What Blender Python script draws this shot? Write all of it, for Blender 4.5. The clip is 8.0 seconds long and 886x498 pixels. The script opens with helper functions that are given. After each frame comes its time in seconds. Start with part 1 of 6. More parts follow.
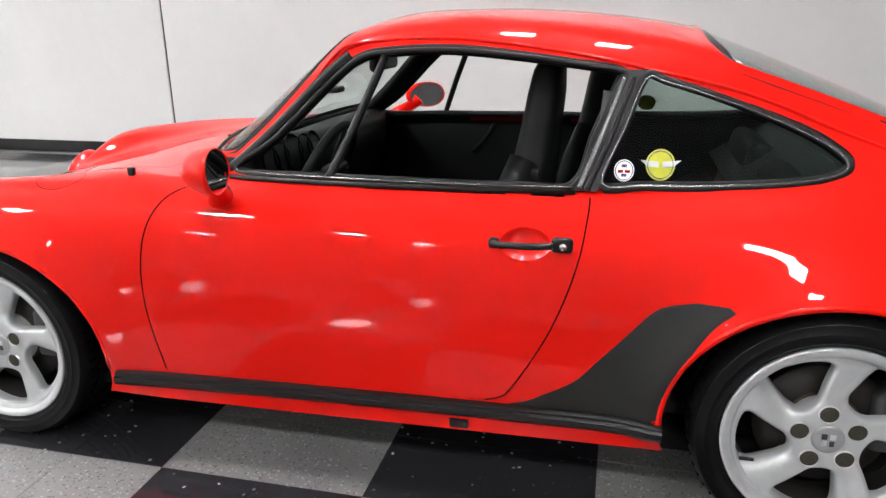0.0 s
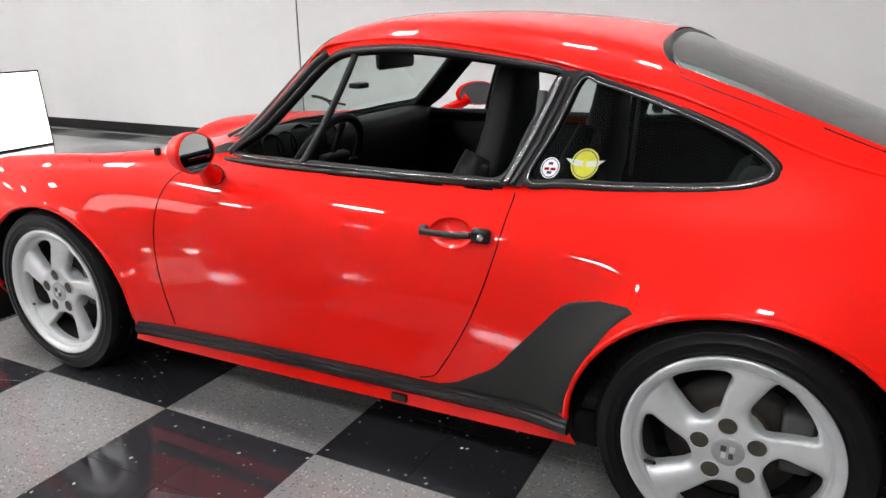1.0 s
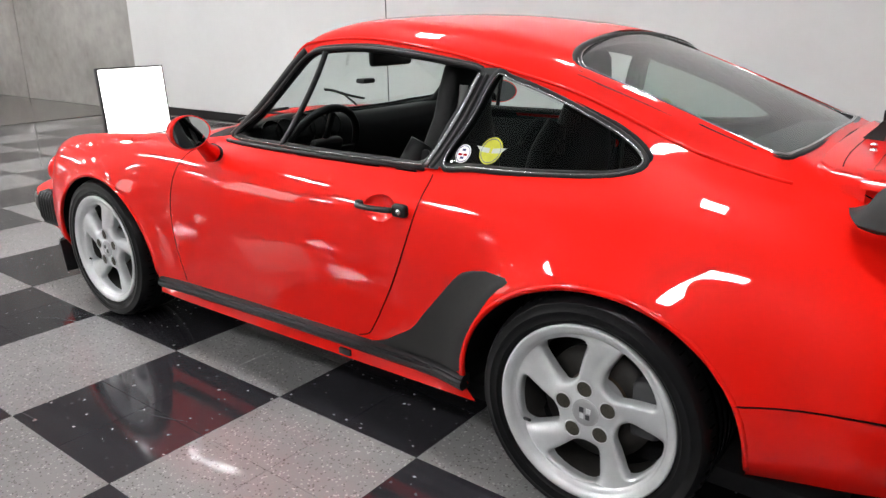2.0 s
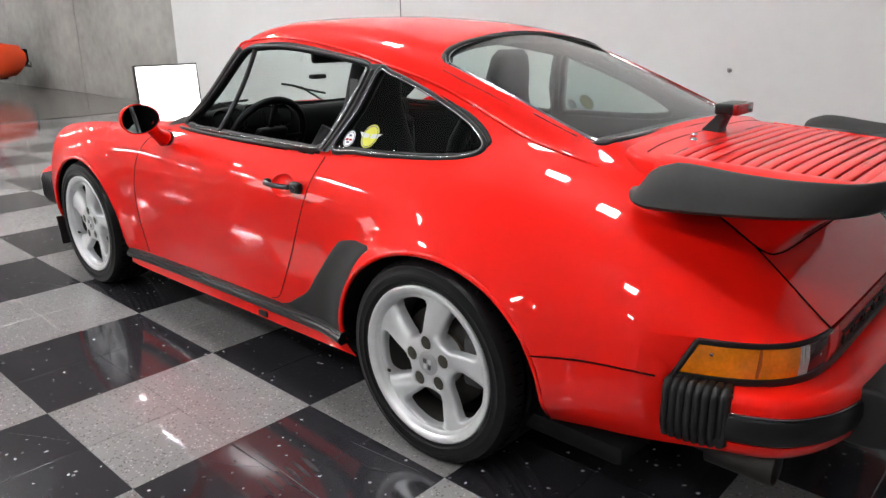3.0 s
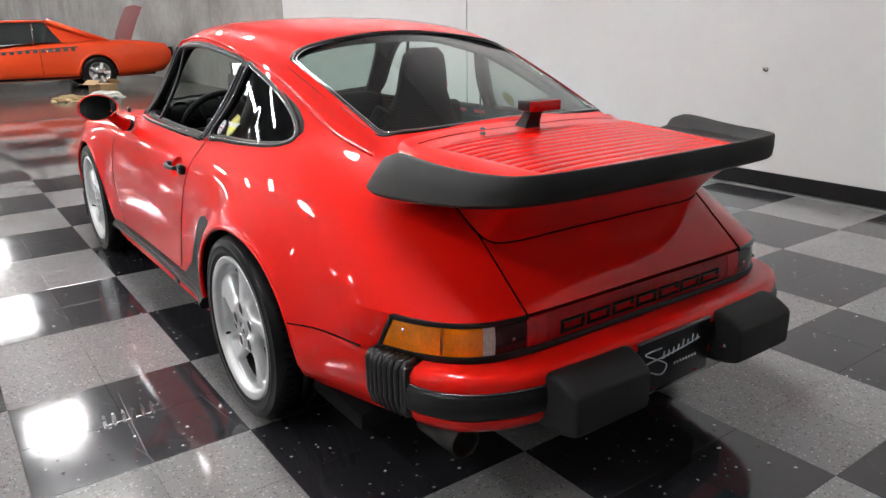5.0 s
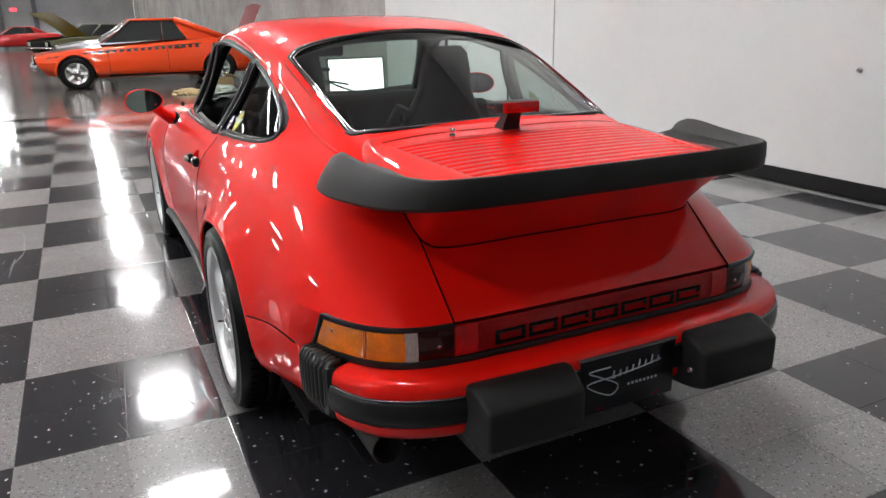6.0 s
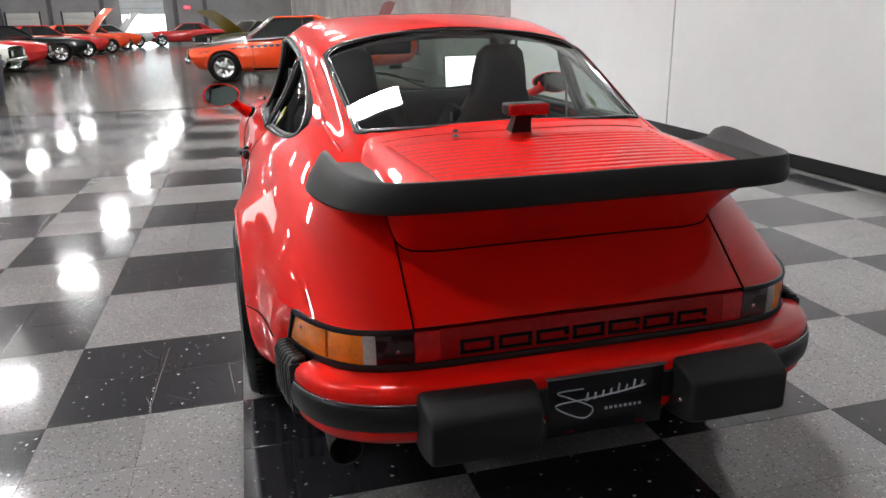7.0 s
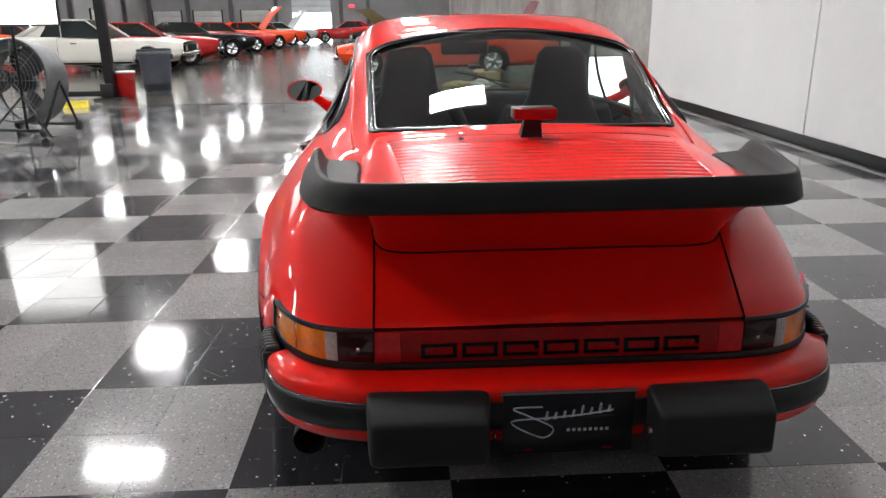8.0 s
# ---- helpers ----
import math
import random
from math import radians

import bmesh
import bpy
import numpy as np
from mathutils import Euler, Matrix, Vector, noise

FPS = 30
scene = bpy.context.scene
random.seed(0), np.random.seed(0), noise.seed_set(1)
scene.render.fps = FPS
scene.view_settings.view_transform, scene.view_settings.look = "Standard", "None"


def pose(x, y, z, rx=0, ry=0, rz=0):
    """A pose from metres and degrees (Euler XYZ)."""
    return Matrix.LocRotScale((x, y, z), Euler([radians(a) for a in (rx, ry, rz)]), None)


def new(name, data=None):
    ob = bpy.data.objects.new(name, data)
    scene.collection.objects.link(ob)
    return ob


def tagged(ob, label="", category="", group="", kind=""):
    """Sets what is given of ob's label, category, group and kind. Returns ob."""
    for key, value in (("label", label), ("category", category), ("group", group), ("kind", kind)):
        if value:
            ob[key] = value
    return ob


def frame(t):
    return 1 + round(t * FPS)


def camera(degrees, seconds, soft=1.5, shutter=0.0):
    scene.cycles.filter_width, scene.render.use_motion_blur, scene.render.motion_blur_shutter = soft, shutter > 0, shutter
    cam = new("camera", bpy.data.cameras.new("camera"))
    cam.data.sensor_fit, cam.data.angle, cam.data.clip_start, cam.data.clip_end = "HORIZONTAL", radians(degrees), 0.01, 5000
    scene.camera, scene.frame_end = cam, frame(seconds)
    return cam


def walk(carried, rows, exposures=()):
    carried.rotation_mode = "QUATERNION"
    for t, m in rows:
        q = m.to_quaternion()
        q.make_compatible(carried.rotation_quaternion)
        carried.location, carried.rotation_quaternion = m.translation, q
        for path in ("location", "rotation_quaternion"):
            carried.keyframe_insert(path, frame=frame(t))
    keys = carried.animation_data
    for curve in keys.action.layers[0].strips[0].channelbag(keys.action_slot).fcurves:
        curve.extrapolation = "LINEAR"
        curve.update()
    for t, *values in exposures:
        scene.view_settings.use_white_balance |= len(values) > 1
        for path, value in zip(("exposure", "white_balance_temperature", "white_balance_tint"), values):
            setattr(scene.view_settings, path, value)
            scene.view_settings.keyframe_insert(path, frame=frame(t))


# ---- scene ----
# camera: a steady gimbal walk round the car's rear left quarter
cam = camera(63.0, 8.0, soft=1.45)
# seconds, x, y, z, yaw, pitch, roll
ROWS = [
    (0.0, 0.6114, -2.543, 1.2311, 13.797, -18.0, -0.708),
    (0.5, 0.9046, -2.5115, 1.2314, 20.359, -17.929, -0.796),
    (1.0, 1.1969, -2.4711, 1.2273, 27.314, -17.768, -0.789),
    (2.5, 2.1058, -2.364, 1.225, 40.568, -17.492, -0.508),
    (3.0, 2.3986, -2.2901, 1.2234, 42.405, -17.44, -0.485),
    (3.5, 2.6579, -2.1696, 1.2198, 44.645, -17.42, -0.531),
    (4.0, 2.8865, -2.0252, 1.2212, 47.235, -17.44, -0.563),
    (4.5, 3.0707, -1.8528, 1.2226, 50.67, -17.491, -0.778),
    (6.0, 3.4092, -1.2678, 1.2189, 64.166, -17.559, -1.071),
    (6.5, 3.4676, -1.0783, 1.2204, 69.983, -17.681, -1.198),
    (7.0, 3.5062, -0.8863, 1.2176, 75.39, -17.606, -1.139),
    (7.5, 3.5393, -0.6742, 1.2174, 81.489, -17.548, -1.028),
    (8.0, 3.5516, -0.4827, 1.2158, 87.348, -17.48, -0.73),
]
walk(cam, [(t, pose(x, y, z, 0, 0, yaw) @ pose(0, 0, 0, 90 + pitch) @ pose(0, 0, 0, 0, 0, roll)) for t, x, y, z, yaw, pitch, roll in ROWS],
     exposures=[(0.0, 1.38), (1.0, 1.30), (3.0, 1.24), (5.0, 1.18), (8.0, 1.15)])

# faint daylight outside the far roller door; the hall itself is lit by its lamps
world = bpy.data.worlds.new("world")
scene.world = world
world.use_nodes = True
sky = world.node_tree.nodes.new("ShaderNodeTexSky")
sky.sky_type, sky.sun_disc, sky.sun_elevation, sky.sun_rotation = "NISHITA", False, radians(40), radians(100)
world.node_tree.links.new(sky.outputs[0], world.node_tree.nodes["Background"].inputs[0])
world.node_tree.nodes["Background"].inputs[1].default_value = 0.1
LAMP = 53.0       # glow of the high-bay lamps
SOFTBOX = 1.6     # glow of the photo panels
# ---- materials ----
MATS = {}


def mat(name, color, rough=0.5, metal=0.0, var=0.0, scale=30.0, bump=0.0, bscale=200.0, coat=0.0, spec=0.5, emit=0.0, rvar=0.0, coatrough=0.03):
    """A principled material with colour variation at two scales, roughness variation and fine relief."""
    if name in MATS:
        return MATS[name]
    m = bpy.data.materials.new(name)
    m.use_nodes = True
    nt = m.node_tree
    b = nt.nodes["Principled BSDF"]
    b.inputs["Base Color"].default_value = (*color, 1)
    b.inputs["Roughness"].default_value = rough
    b.inputs["Metallic"].default_value = metal
    b.inputs["Specular IOR Level"].default_value = spec
    b.inputs["Coat Weight"].default_value = coat
    b.inputs["Coat Roughness"].default_value = coatrough
    if emit:
        b.inputs["Emission Color"].default_value = (*color, 1)
        b.inputs["Emission Strength"].default_value = emit
    tc = nt.nodes.new("ShaderNodeTexCoord")
    if var or rvar:
        n1, n2 = nt.nodes.new("ShaderNodeTexNoise"), nt.nodes.new("ShaderNodeTexNoise")
        n1.inputs["Scale"].default_value, n2.inputs["Scale"].default_value = scale, scale * 9
        n1.inputs["Detail"].default_value = n2.inputs["Detail"].default_value = 4
        add = nt.nodes.new("ShaderNodeMath")
        add.operation = "MULTIPLY_ADD"
        add.inputs[1].default_value = 0.4
        for n in (n1, n2):
            nt.links.new(tc.outputs["Object"], n.inputs["Vector"])
        nt.links.new(n2.outputs[0], add.inputs[0])
        nt.links.new(n1.outputs[0], add.inputs[2])
        if var:
            r = nt.nodes.new("ShaderNodeMapRange")
            r.inputs["From Min"].default_value, r.inputs["From Max"].default_value = 0.45, 0.95
            r.inputs["To Min"].default_value, r.inputs["To Max"].default_value = 1 - var, 1 + var
            mul = nt.nodes.new("ShaderNodeVectorMath")
            mul.operation = "SCALE"
            mul.inputs[0].default_value = color
            nt.links.new(add.outputs[0], r.inputs[0])
            nt.links.new(r.outputs[0], mul.inputs["Scale"])
            nt.links.new(mul.outputs[0], b.inputs["Base Color"])
        if rvar:
            r = nt.nodes.new("ShaderNodeMapRange")
            r.inputs["From Min"].default_value, r.inputs["From Max"].default_value = 0.45, 0.95
            r.inputs["To Min"].default_value, r.inputs["To Max"].default_value = max(rough - rvar, 0.01), rough + rvar
            nt.links.new(add.outputs[0], r.inputs[0])
            nt.links.new(r.outputs[0], b.inputs["Roughness"])
    if bump:
        n = nt.nodes.new("ShaderNodeTexNoise")
        n.inputs["Scale"].default_value = bscale
        n.inputs["Detail"].default_value = 3
        nt.links.new(tc.outputs["Object"], n.inputs["Vector"])
        bp = nt.nodes.new("ShaderNodeBump")
        bp.inputs["Strength"].default_value = bump
        bp.inputs["Distance"].default_value = 0.002
        nt.links.new(n.outputs[0], bp.inputs["Height"])
        nt.links.new(bp.outputs[0], b.inputs["Normal"])
    MATS[name] = m
    return m


def glass(name, tint, gloss=1.0):
    """A thin pane: tinted see-through with a mirror gloss that grows at grazing angles."""
    if name in MATS:
        return MATS[name]
    m = bpy.data.materials.new(name)
    m.use_nodes = True
    nt = m.node_tree
    nt.nodes.remove(nt.nodes["Principled BSDF"])
    t, g, mix, lw = (nt.nodes.new("ShaderNode" + k) for k in ("BsdfTransparent", "BsdfGlossy", "MixShader", "LayerWeight"))
    pw, ma = nt.nodes.new("ShaderNodeMath"), nt.nodes.new("ShaderNodeMath")
    pw.operation, ma.operation = "POWER", "MULTIPLY_ADD"
    pw.inputs[1].default_value, ma.inputs[1].default_value, ma.inputs[2].default_value = 4.4, 0.88, 0.085
    nt.links.new(lw.outputs["Facing"], pw.inputs[0])
    nt.links.new(pw.outputs[0], ma.inputs[0])
    t.inputs[0].default_value = (*tint, 1)
    g.inputs["Roughness"].default_value = 0.01
    g.inputs[0].default_value = (gloss, gloss, gloss, 1)
    lw.inputs[0].default_value = 0.5
    nt.links.new(ma.outputs[0], mix.inputs[0])
    nt.links.new(t.outputs[0], mix.inputs[1])
    nt.links.new(g.outputs[0], mix.inputs[2])
    nt.links.new(mix.outputs[0], nt.nodes["Material Output"].inputs[0])
    MATS[name] = m
    return m


def flecked(name, base, fleck, fleck2, amount, rough, chips, big_chip):
    """Vinyl composition tile: mottled base with small chips of two other colours, waxed, with scuffs."""
    m = bpy.data.materials.new(name)
    m.use_nodes = True
    nt = m.node_tree
    b = nt.nodes["Principled BSDF"]
    tc = nt.nodes.new("ShaderNodeTexCoord")
    geo = nt.nodes.new("ShaderNodeNewGeometry")

    def noise_node(scale, detail, src):
        n = nt.nodes.new("ShaderNodeTexNoise")
        n.inputs["Scale"].default_value, n.inputs["Detail"].default_value = scale, detail
        nt.links.new(src, n.inputs["Vector"])
        return n.outputs[0]

    def ramp(src, lo, hi):
        r = nt.nodes.new("ShaderNodeMapRange")
        r.inputs["From Min"].default_value, r.inputs["From Max"].default_value = lo, hi
        nt.links.new(src, r.inputs[0])
        return r.outputs[0]

    def mix(fac, a, c):
        x = nt.nodes.new("ShaderNodeMix")
        x.data_type = "RGBA"
        nt.links.new(fac, x.inputs[0])
        for k, v in ((6, a), (7, c)):
            if isinstance(v, tuple):
                x.inputs[k].default_value = (*v, 1)
            else:
                nt.links.new(v, x.inputs[k])
        return x.outputs[2]

    pos = geo.outputs["Position"]
    big = ramp(noise_node(1.3, 4, pos), 0.35, 0.7)
    fine = ramp(noise_node(240, 3, pos), 0.3, 0.7)
    dark = tuple(0.78 * c for c in base)
    light = tuple(1.22 * c for c in base)
    col = mix(big, dark, light)
    col = mix(fine, col, tuple(0.9 * c for c in base))
    vor = nt.nodes.new("ShaderNodeTexVoronoi")
    vor.inputs["Scale"].default_value = chips
    vor.inputs["Randomness"].default_value = 1.0
    # chips of uneven size with ragged outlines
    warp = nt.nodes.new("ShaderNodeTexNoise")
    warp.inputs["Scale"].default_value, warp.inputs["Detail"].default_value = chips * 1.3, 2
    nt.links.new(pos, warp.inputs["Vector"])
    push = nt.nodes.new("ShaderNodeVectorMath")
    push.operation = "MULTIPLY_ADD"
    push.inputs[1].default_value = (0.9 / chips, 0.9 / chips, 0)
    nt.links.new(warp.outputs["Color"], push.inputs[0])
    nt.links.new(pos, push.inputs[2])
    nt.links.new(push.outputs[0], vor.inputs["Vector"])
    sep = nt.nodes.new("ShaderNodeSeparateColor")
    nt.links.new(vor.outputs["Color"], sep.inputs[0])
    size = nt.nodes.new("ShaderNodeMapRange")
    size.inputs["To Min"].default_value, size.inputs["To Max"].default_value = 0.10, big_chip
    nt.links.new(sep.outputs[2], size.inputs[0])
    gap = nt.nodes.new("ShaderNodeMath")
    gap.operation = "SUBTRACT"
    nt.links.new(size.outputs[0], gap.inputs[0])
    nt.links.new(vor.outputs["Distance"], gap.inputs[1])
    near = ramp(gap.outputs[0], -0.03, 0.03)
    for chan, colour, share in ((0, fleck, amount), (1, fleck2, amount * 0.6)):
        pick = ramp(sep.outputs[chan], 1 - share, 1 - share + 0.01)
        both = nt.nodes.new("ShaderNodeMath")
        both.operation = "MULTIPLY"
        nt.links.new(near, both.inputs[0])
        nt.links.new(pick, both.inputs[1])
        col = mix(both.outputs[0], col, colour)
    # each tile a shade of its own
    inf = nt.nodes.new("ShaderNodeObjectInfo")
    shade = nt.nodes.new("ShaderNodeMapRange")
    shade.inputs["To Min"].default_value, shade.inputs["To Max"].default_value = 0.90, 1.10
    nt.links.new(inf.outputs["Random"], shade.inputs[0])
    tone = nt.nodes.new("ShaderNodeVectorMath")
    tone.operation = "SCALE"
    nt.links.new(col, tone.inputs[0])
    nt.links.new(shade.outputs[0], tone.inputs["Scale"])
    nt.links.new(tone.outputs[0], b.inputs["Base Color"])
    scuff = noise_node(5, 6, pos)
    r = nt.nodes.new("ShaderNodeMapRange")
    r.inputs["From Min"].default_value, r.inputs["From Max"].default_value = 0.3, 0.75
    r.inputs["To Min"].default_value, r.inputs["To Max"].default_value = rough * 0.6, rough * 1.5
    nt.links.new(scuff, r.inputs[0])
    nt.links.new(r.outputs[0], b.inputs["Roughness"])
    bp = nt.nodes.new("ShaderNodeBump")
    bp.inputs["Strength"].default_value = 0.02
    bp.inputs["Distance"].default_value = 0.004
    nt.links.new(noise_node(7, 3, pos), bp.inputs["Height"])
    nt.links.new(bp.outputs[0], b.inputs["Normal"])
    b.inputs["Specular IOR Level"].default_value = 0.55
    b.inputs["Coat Weight"].default_value = 0.14      # old wax, hazy
    b.inputs["Coat Roughness"].default_value = 0.22
    return m


RED = mat("red_paint", (0.86, 0.009, 0.004), 0.4, 0.0, var=0.015, scale=1.5, coat=0.75, coatrough=0.015, spec=0.08)
BLACK_TRIM = mat("black_rubber_trim", (0.008, 0.008, 0.0085), 0.38, var=0.25, scale=20, spec=0.4)
BLACK_PLASTIC = mat("black_textured_plastic", (0.014, 0.014, 0.0142), 0.50, spec=0.3, var=0.15, scale=15, bump=0.25, bscale=900)
GROOVE = mat("panel_gap", (0.004, 0.002, 0.002), 0.8, spec=0.05)
CHROME = mat("chrome", (0.8, 0.8, 0.8), 0.08, 1.0, rvar=0.04)
SILVER = mat("silver_wheel_paint", (0.76, 0.77, 0.78), 0.34, 0.55, var=0.05, scale=30, coat=0.5)
TYRE = mat("tyre_rubber", (0.005, 0.005, 0.0055), 0.33, spec=0.22, var=0.4, scale=25, bump=0.12)
RUBBER = mat("weathered_grey_black_rubber", (0.020, 0.0195, 0.019), 0.55, spec=0.35, var=0.18, scale=9, bump=0.15, bscale=700)
SATIN = mat("satin_grey_strip", (0.25, 0.25, 0.255), 0.26, 0.85)
DARK = mat("dark_underside", (0.008, 0.008, 0.0085), 0.8, spec=0.1, var=0.3, scale=15)
LEATHER = mat("black_leather", (0.0085, 0.0085, 0.009), 0.50, spec=0.2, var=0.2, scale=25, bump=0.03, bscale=500)
CARPET = mat("black_carpet", (0.012, 0.012, 0.013), 0.95, var=0.3, scale=60, bump=0.4, bscale=700)
GLASS = glass("clear_window_glass", (0.78, 0.86, 0.83))
GLASS_REAR = glass("green_tinted_glass", (0.60, 0.73, 0.68))
GLASS_SIDE = glass("side_window_glass", (0.62, 0.70, 0.67), 0.42)
AMBER = mat("amber_lens", (0.90, 0.225, 0.0), 0.15, var=0.28, scale=14, coat=0.5, bump=0.3, bscale=260)
CLEAR_LENS = mat("clear_lens", (0.55, 0.52, 0.48), 0.12, var=0.15, scale=90, coat=1.0, bump=0.4, bscale=300)
SMOKED = mat("smoked_red_lens", (0.03, 0.003, 0.004), 0.15, var=0.3, scale=60, coat=0.6, spec=0.2)
REFLECTOR = mat("dark_red_reflector", (0.36, 0.007, 0.008), 0.2, var=0.15, scale=80, coat=0.35, spec=0.2)
RED_LENS = mat("red_lens", (0.34, 0.006, 0.008), 0.15, var=0.15, scale=80, coat=0.6, spec=0.2)
DISC = mat("brake_steel", (0.035, 0.032, 0.029), 0.5, 0.5, var=0.25, scale=40)
CALIPER = mat("bare_caliper", (0.085, 0.060, 0.038), 0.5, 0.4, var=0.25, scale=60)
WHITE_WALL = mat("white_painted_wallboard", (0.61, 0.607, 0.603), 0.6, var=0.035, scale=1.1, bump=0.05, bscale=60)
BASEBOARD = mat("black_vinyl_base", (0.010, 0.010, 0.011), 0.4, spec=0.25, var=0.25, scale=6)
CONCRETE = mat("grey_concrete_panel", (0.27, 0.26, 0.245), 0.75, var=0.34, scale=0.7, bump=0.3, bscale=25)
CONCRETE_FLOOR = mat("polished_concrete_floor", (0.088, 0.080, 0.071), 0.15, var=0.24, scale=0.5, rvar=0.015, spec=0.25)
GREY_WALL = mat("dark_grey_painted_wall", (0.25, 0.245, 0.25), 0.7, var=0.15, scale=0.6)
CEILING = mat("painted_deck_ceiling", (0.50, 0.50, 0.51), 0.8, var=0.15, scale=0.5)
STEEL_BLACK = mat("black_powder_coat", (0.012, 0.012, 0.013), 0.4, var=0.2, scale=30)
LAMP_GLOW = mat("lamp_diffuser", (0.985, 0.985, 0.985), 0.5, emit=LAMP)
PANEL_GLOW = mat("photo_panel", (1.0, 0.99, 0.97), 0.5, emit=SOFTBOX)
DAY_GLOW = mat("daylight_door", (0.9, 0.96, 1.0), 0.5, emit=2.2)
TILE_GREY = flecked("grey_vinyl_tile", (0.235, 0.230, 0.228), (0.125, 0.115, 0.112), (0.36, 0.345, 0.34), 0.42, 0.062, 150, 0.55)
TILE_BLACK = flecked("black_vinyl_tile", (0.026, 0.025, 0.029), (0.40, 0.40, 0.40), (0.10, 0.095, 0.105), 0.085, 0.095, 70, 0.33)
# ---- mesh tools ----


def thing(name, label, category, m=None, group="", kind=""):
    ob = new(name)
    ob.empty_display_size = 0.1
    if m is not None:
        ob.matrix_basis = m
    return tagged(ob, label, category, group, kind)


def link_mesh(name, me, material, parent=None, label=""):
    for mm in (material if isinstance(material, (list, tuple)) else [material]):
        me.materials.append(mm)
    ob = new(name, me)
    if parent is not None:
        ob.parent = parent
    if label:
        ob["label"] = label
    return ob


def part(name, bm, material, parent=None, label="", smooth=True):
    me = bpy.data.meshes.new(name)
    bmesh.ops.recalc_face_normals(bm, faces=bm.faces)
    bm.to_mesh(me)
    bm.free()
    me.polygons.foreach_set("use_smooth", [smooth] * len(me.polygons))
    return link_mesh(name, me, material, parent, label)


def flat_angle(ob, deg=35):
    """Keep edges sharper than deg crisp under smooth shading."""
    me = ob.data
    bm = bmesh.new()
    bm.from_mesh(me)
    for e in bm.edges:
        e.smooth = len(e.link_faces) < 2 or e.calc_face_angle(0) < radians(deg)
    bm.to_mesh(me)
    bm.free()
    return ob


def box(bm, size, at=(0, 0, 0), bevel=0.0, seg=2, rot=None):
    m = Matrix.Translation(at) @ (rot or Matrix()) @ Matrix.Diagonal((*size, 1))
    r = bmesh.ops.create_cube(bm, size=1, matrix=m)
    if bevel:
        es = list({e for v in r["verts"] for e in v.link_edges})
        bmesh.ops.bevel(bm, geom=es, offset=bevel, segments=seg, affect="EDGES", profile=0.5)
    return bm


def boxpart(name, size, at, material, parent=None, bevel=0.004, seg=2, rot=None, label=""):
    return flat_angle(part(name, box(bmesh.new(), size, at, bevel, seg, rot), material, parent, label))


def rings(bm, loops, closed=True, cap=True):
    """Skin a list of equal-length point loops."""
    vs = [[bm.verts.new(p) for p in lp] for lp in loops]
    n = len(loops[0])
    for a, b in zip(vs, vs[1:]):
        for i in range(n if closed else n - 1):
            j = (i + 1) % n
            bm.faces.new((a[i], a[j], b[j], b[i]))
    if cap and closed:
        bm.faces.new(vs[0])
        bm.faces.new(vs[-1])
    return vs


def tube(bm, pts, r, seg=6, closed=False, flat=1.0, up=None):
    """Sweep a round (or flattened) section of radius r along pts."""
    pts = [Vector(p) for p in pts]
    n = len(pts)
    loops = []
    ref = Vector(up) if up else Vector((0, 0, 1))
    for i, p in enumerate(pts):
        a = pts[i - 1] if (i or closed) else p
        b = pts[(i + 1) % n] if (i < n - 1 or closed) else p
        d = (b - a).normalized()
        s = d.cross(ref)
        if s.length < 1e-4:
            s = d.cross(Vector((0, 1, 0)))
        s.normalize()
        w = s.cross(d).normalized()
        rr = r[i] if isinstance(r, (list, tuple)) else r
        loops.append([p + s * rr * flat * math.cos(k * math.tau / seg) + w * rr * math.sin(k * math.tau / seg) for k in range(seg)])
    if closed:
        loops.append(loops[0])
    rings(bm, loops, True, not closed)
    if closed:
        bmesh.ops.remove_doubles(bm, verts=bm.verts, dist=1e-6)
    return bm


def lathe(bm, prof, seg=48, axis="y", at=(0, 0, 0)):
    """Turn (radius, along) points about an axis through at."""
    loops = []
    for k in range(seg):
        c, s = math.cos(k * math.tau / seg), math.sin(k * math.tau / seg)
        if axis == "y":
            loops.append([(at[0] + r * c, at[1] + h, at[2] + r * s) for r, h in prof])
        else:
            loops.append([(at[0] + r * c, at[1] + r * s, at[2] + h) for r, h in prof])
    loops.append(loops[0])
    rings(bm, loops, False, False)
    bmesh.ops.remove_doubles(bm, verts=bm.verts, dist=1e-6)
    return bm


def slab(bm, outline, depth):
    """Extrude a closed list of 3D points by the vector depth."""
    d = Vector(depth)
    a = [bm.verts.new(p) for p in outline]
    b = [bm.verts.new(Vector(p) + d) for p in outline]
    bm.faces.new(a)
    bm.faces.new(list(reversed(b)))
    n = len(a)
    for i in range(n):
        j = (i + 1) % n
        bm.faces.new((a[i], b[i], b[j], a[j]))
    return bm


def cspline(xs, ys, x):
    """Catmull-Rom style cubic through knots with smooth tangents."""
    xs, ys, x = np.asarray(xs, float), np.asarray(ys, float), np.asarray(x, float)
    m = np.gradient(ys, xs)
    h = np.diff(xs)
    k = np.clip(np.searchsorted(xs, x) - 1, 0, len(h) - 1)
    t = np.clip((x - xs[k]) / h[k], 0, 1)
    return ((1 + 2 * t) * (1 - t) ** 2 * ys[k] + t * (1 - t) ** 2 * h[k] * m[k] + t * t * (3 - 2 * t) * ys[k + 1] + t * t * (t - 1) * h[k] * m[k + 1])


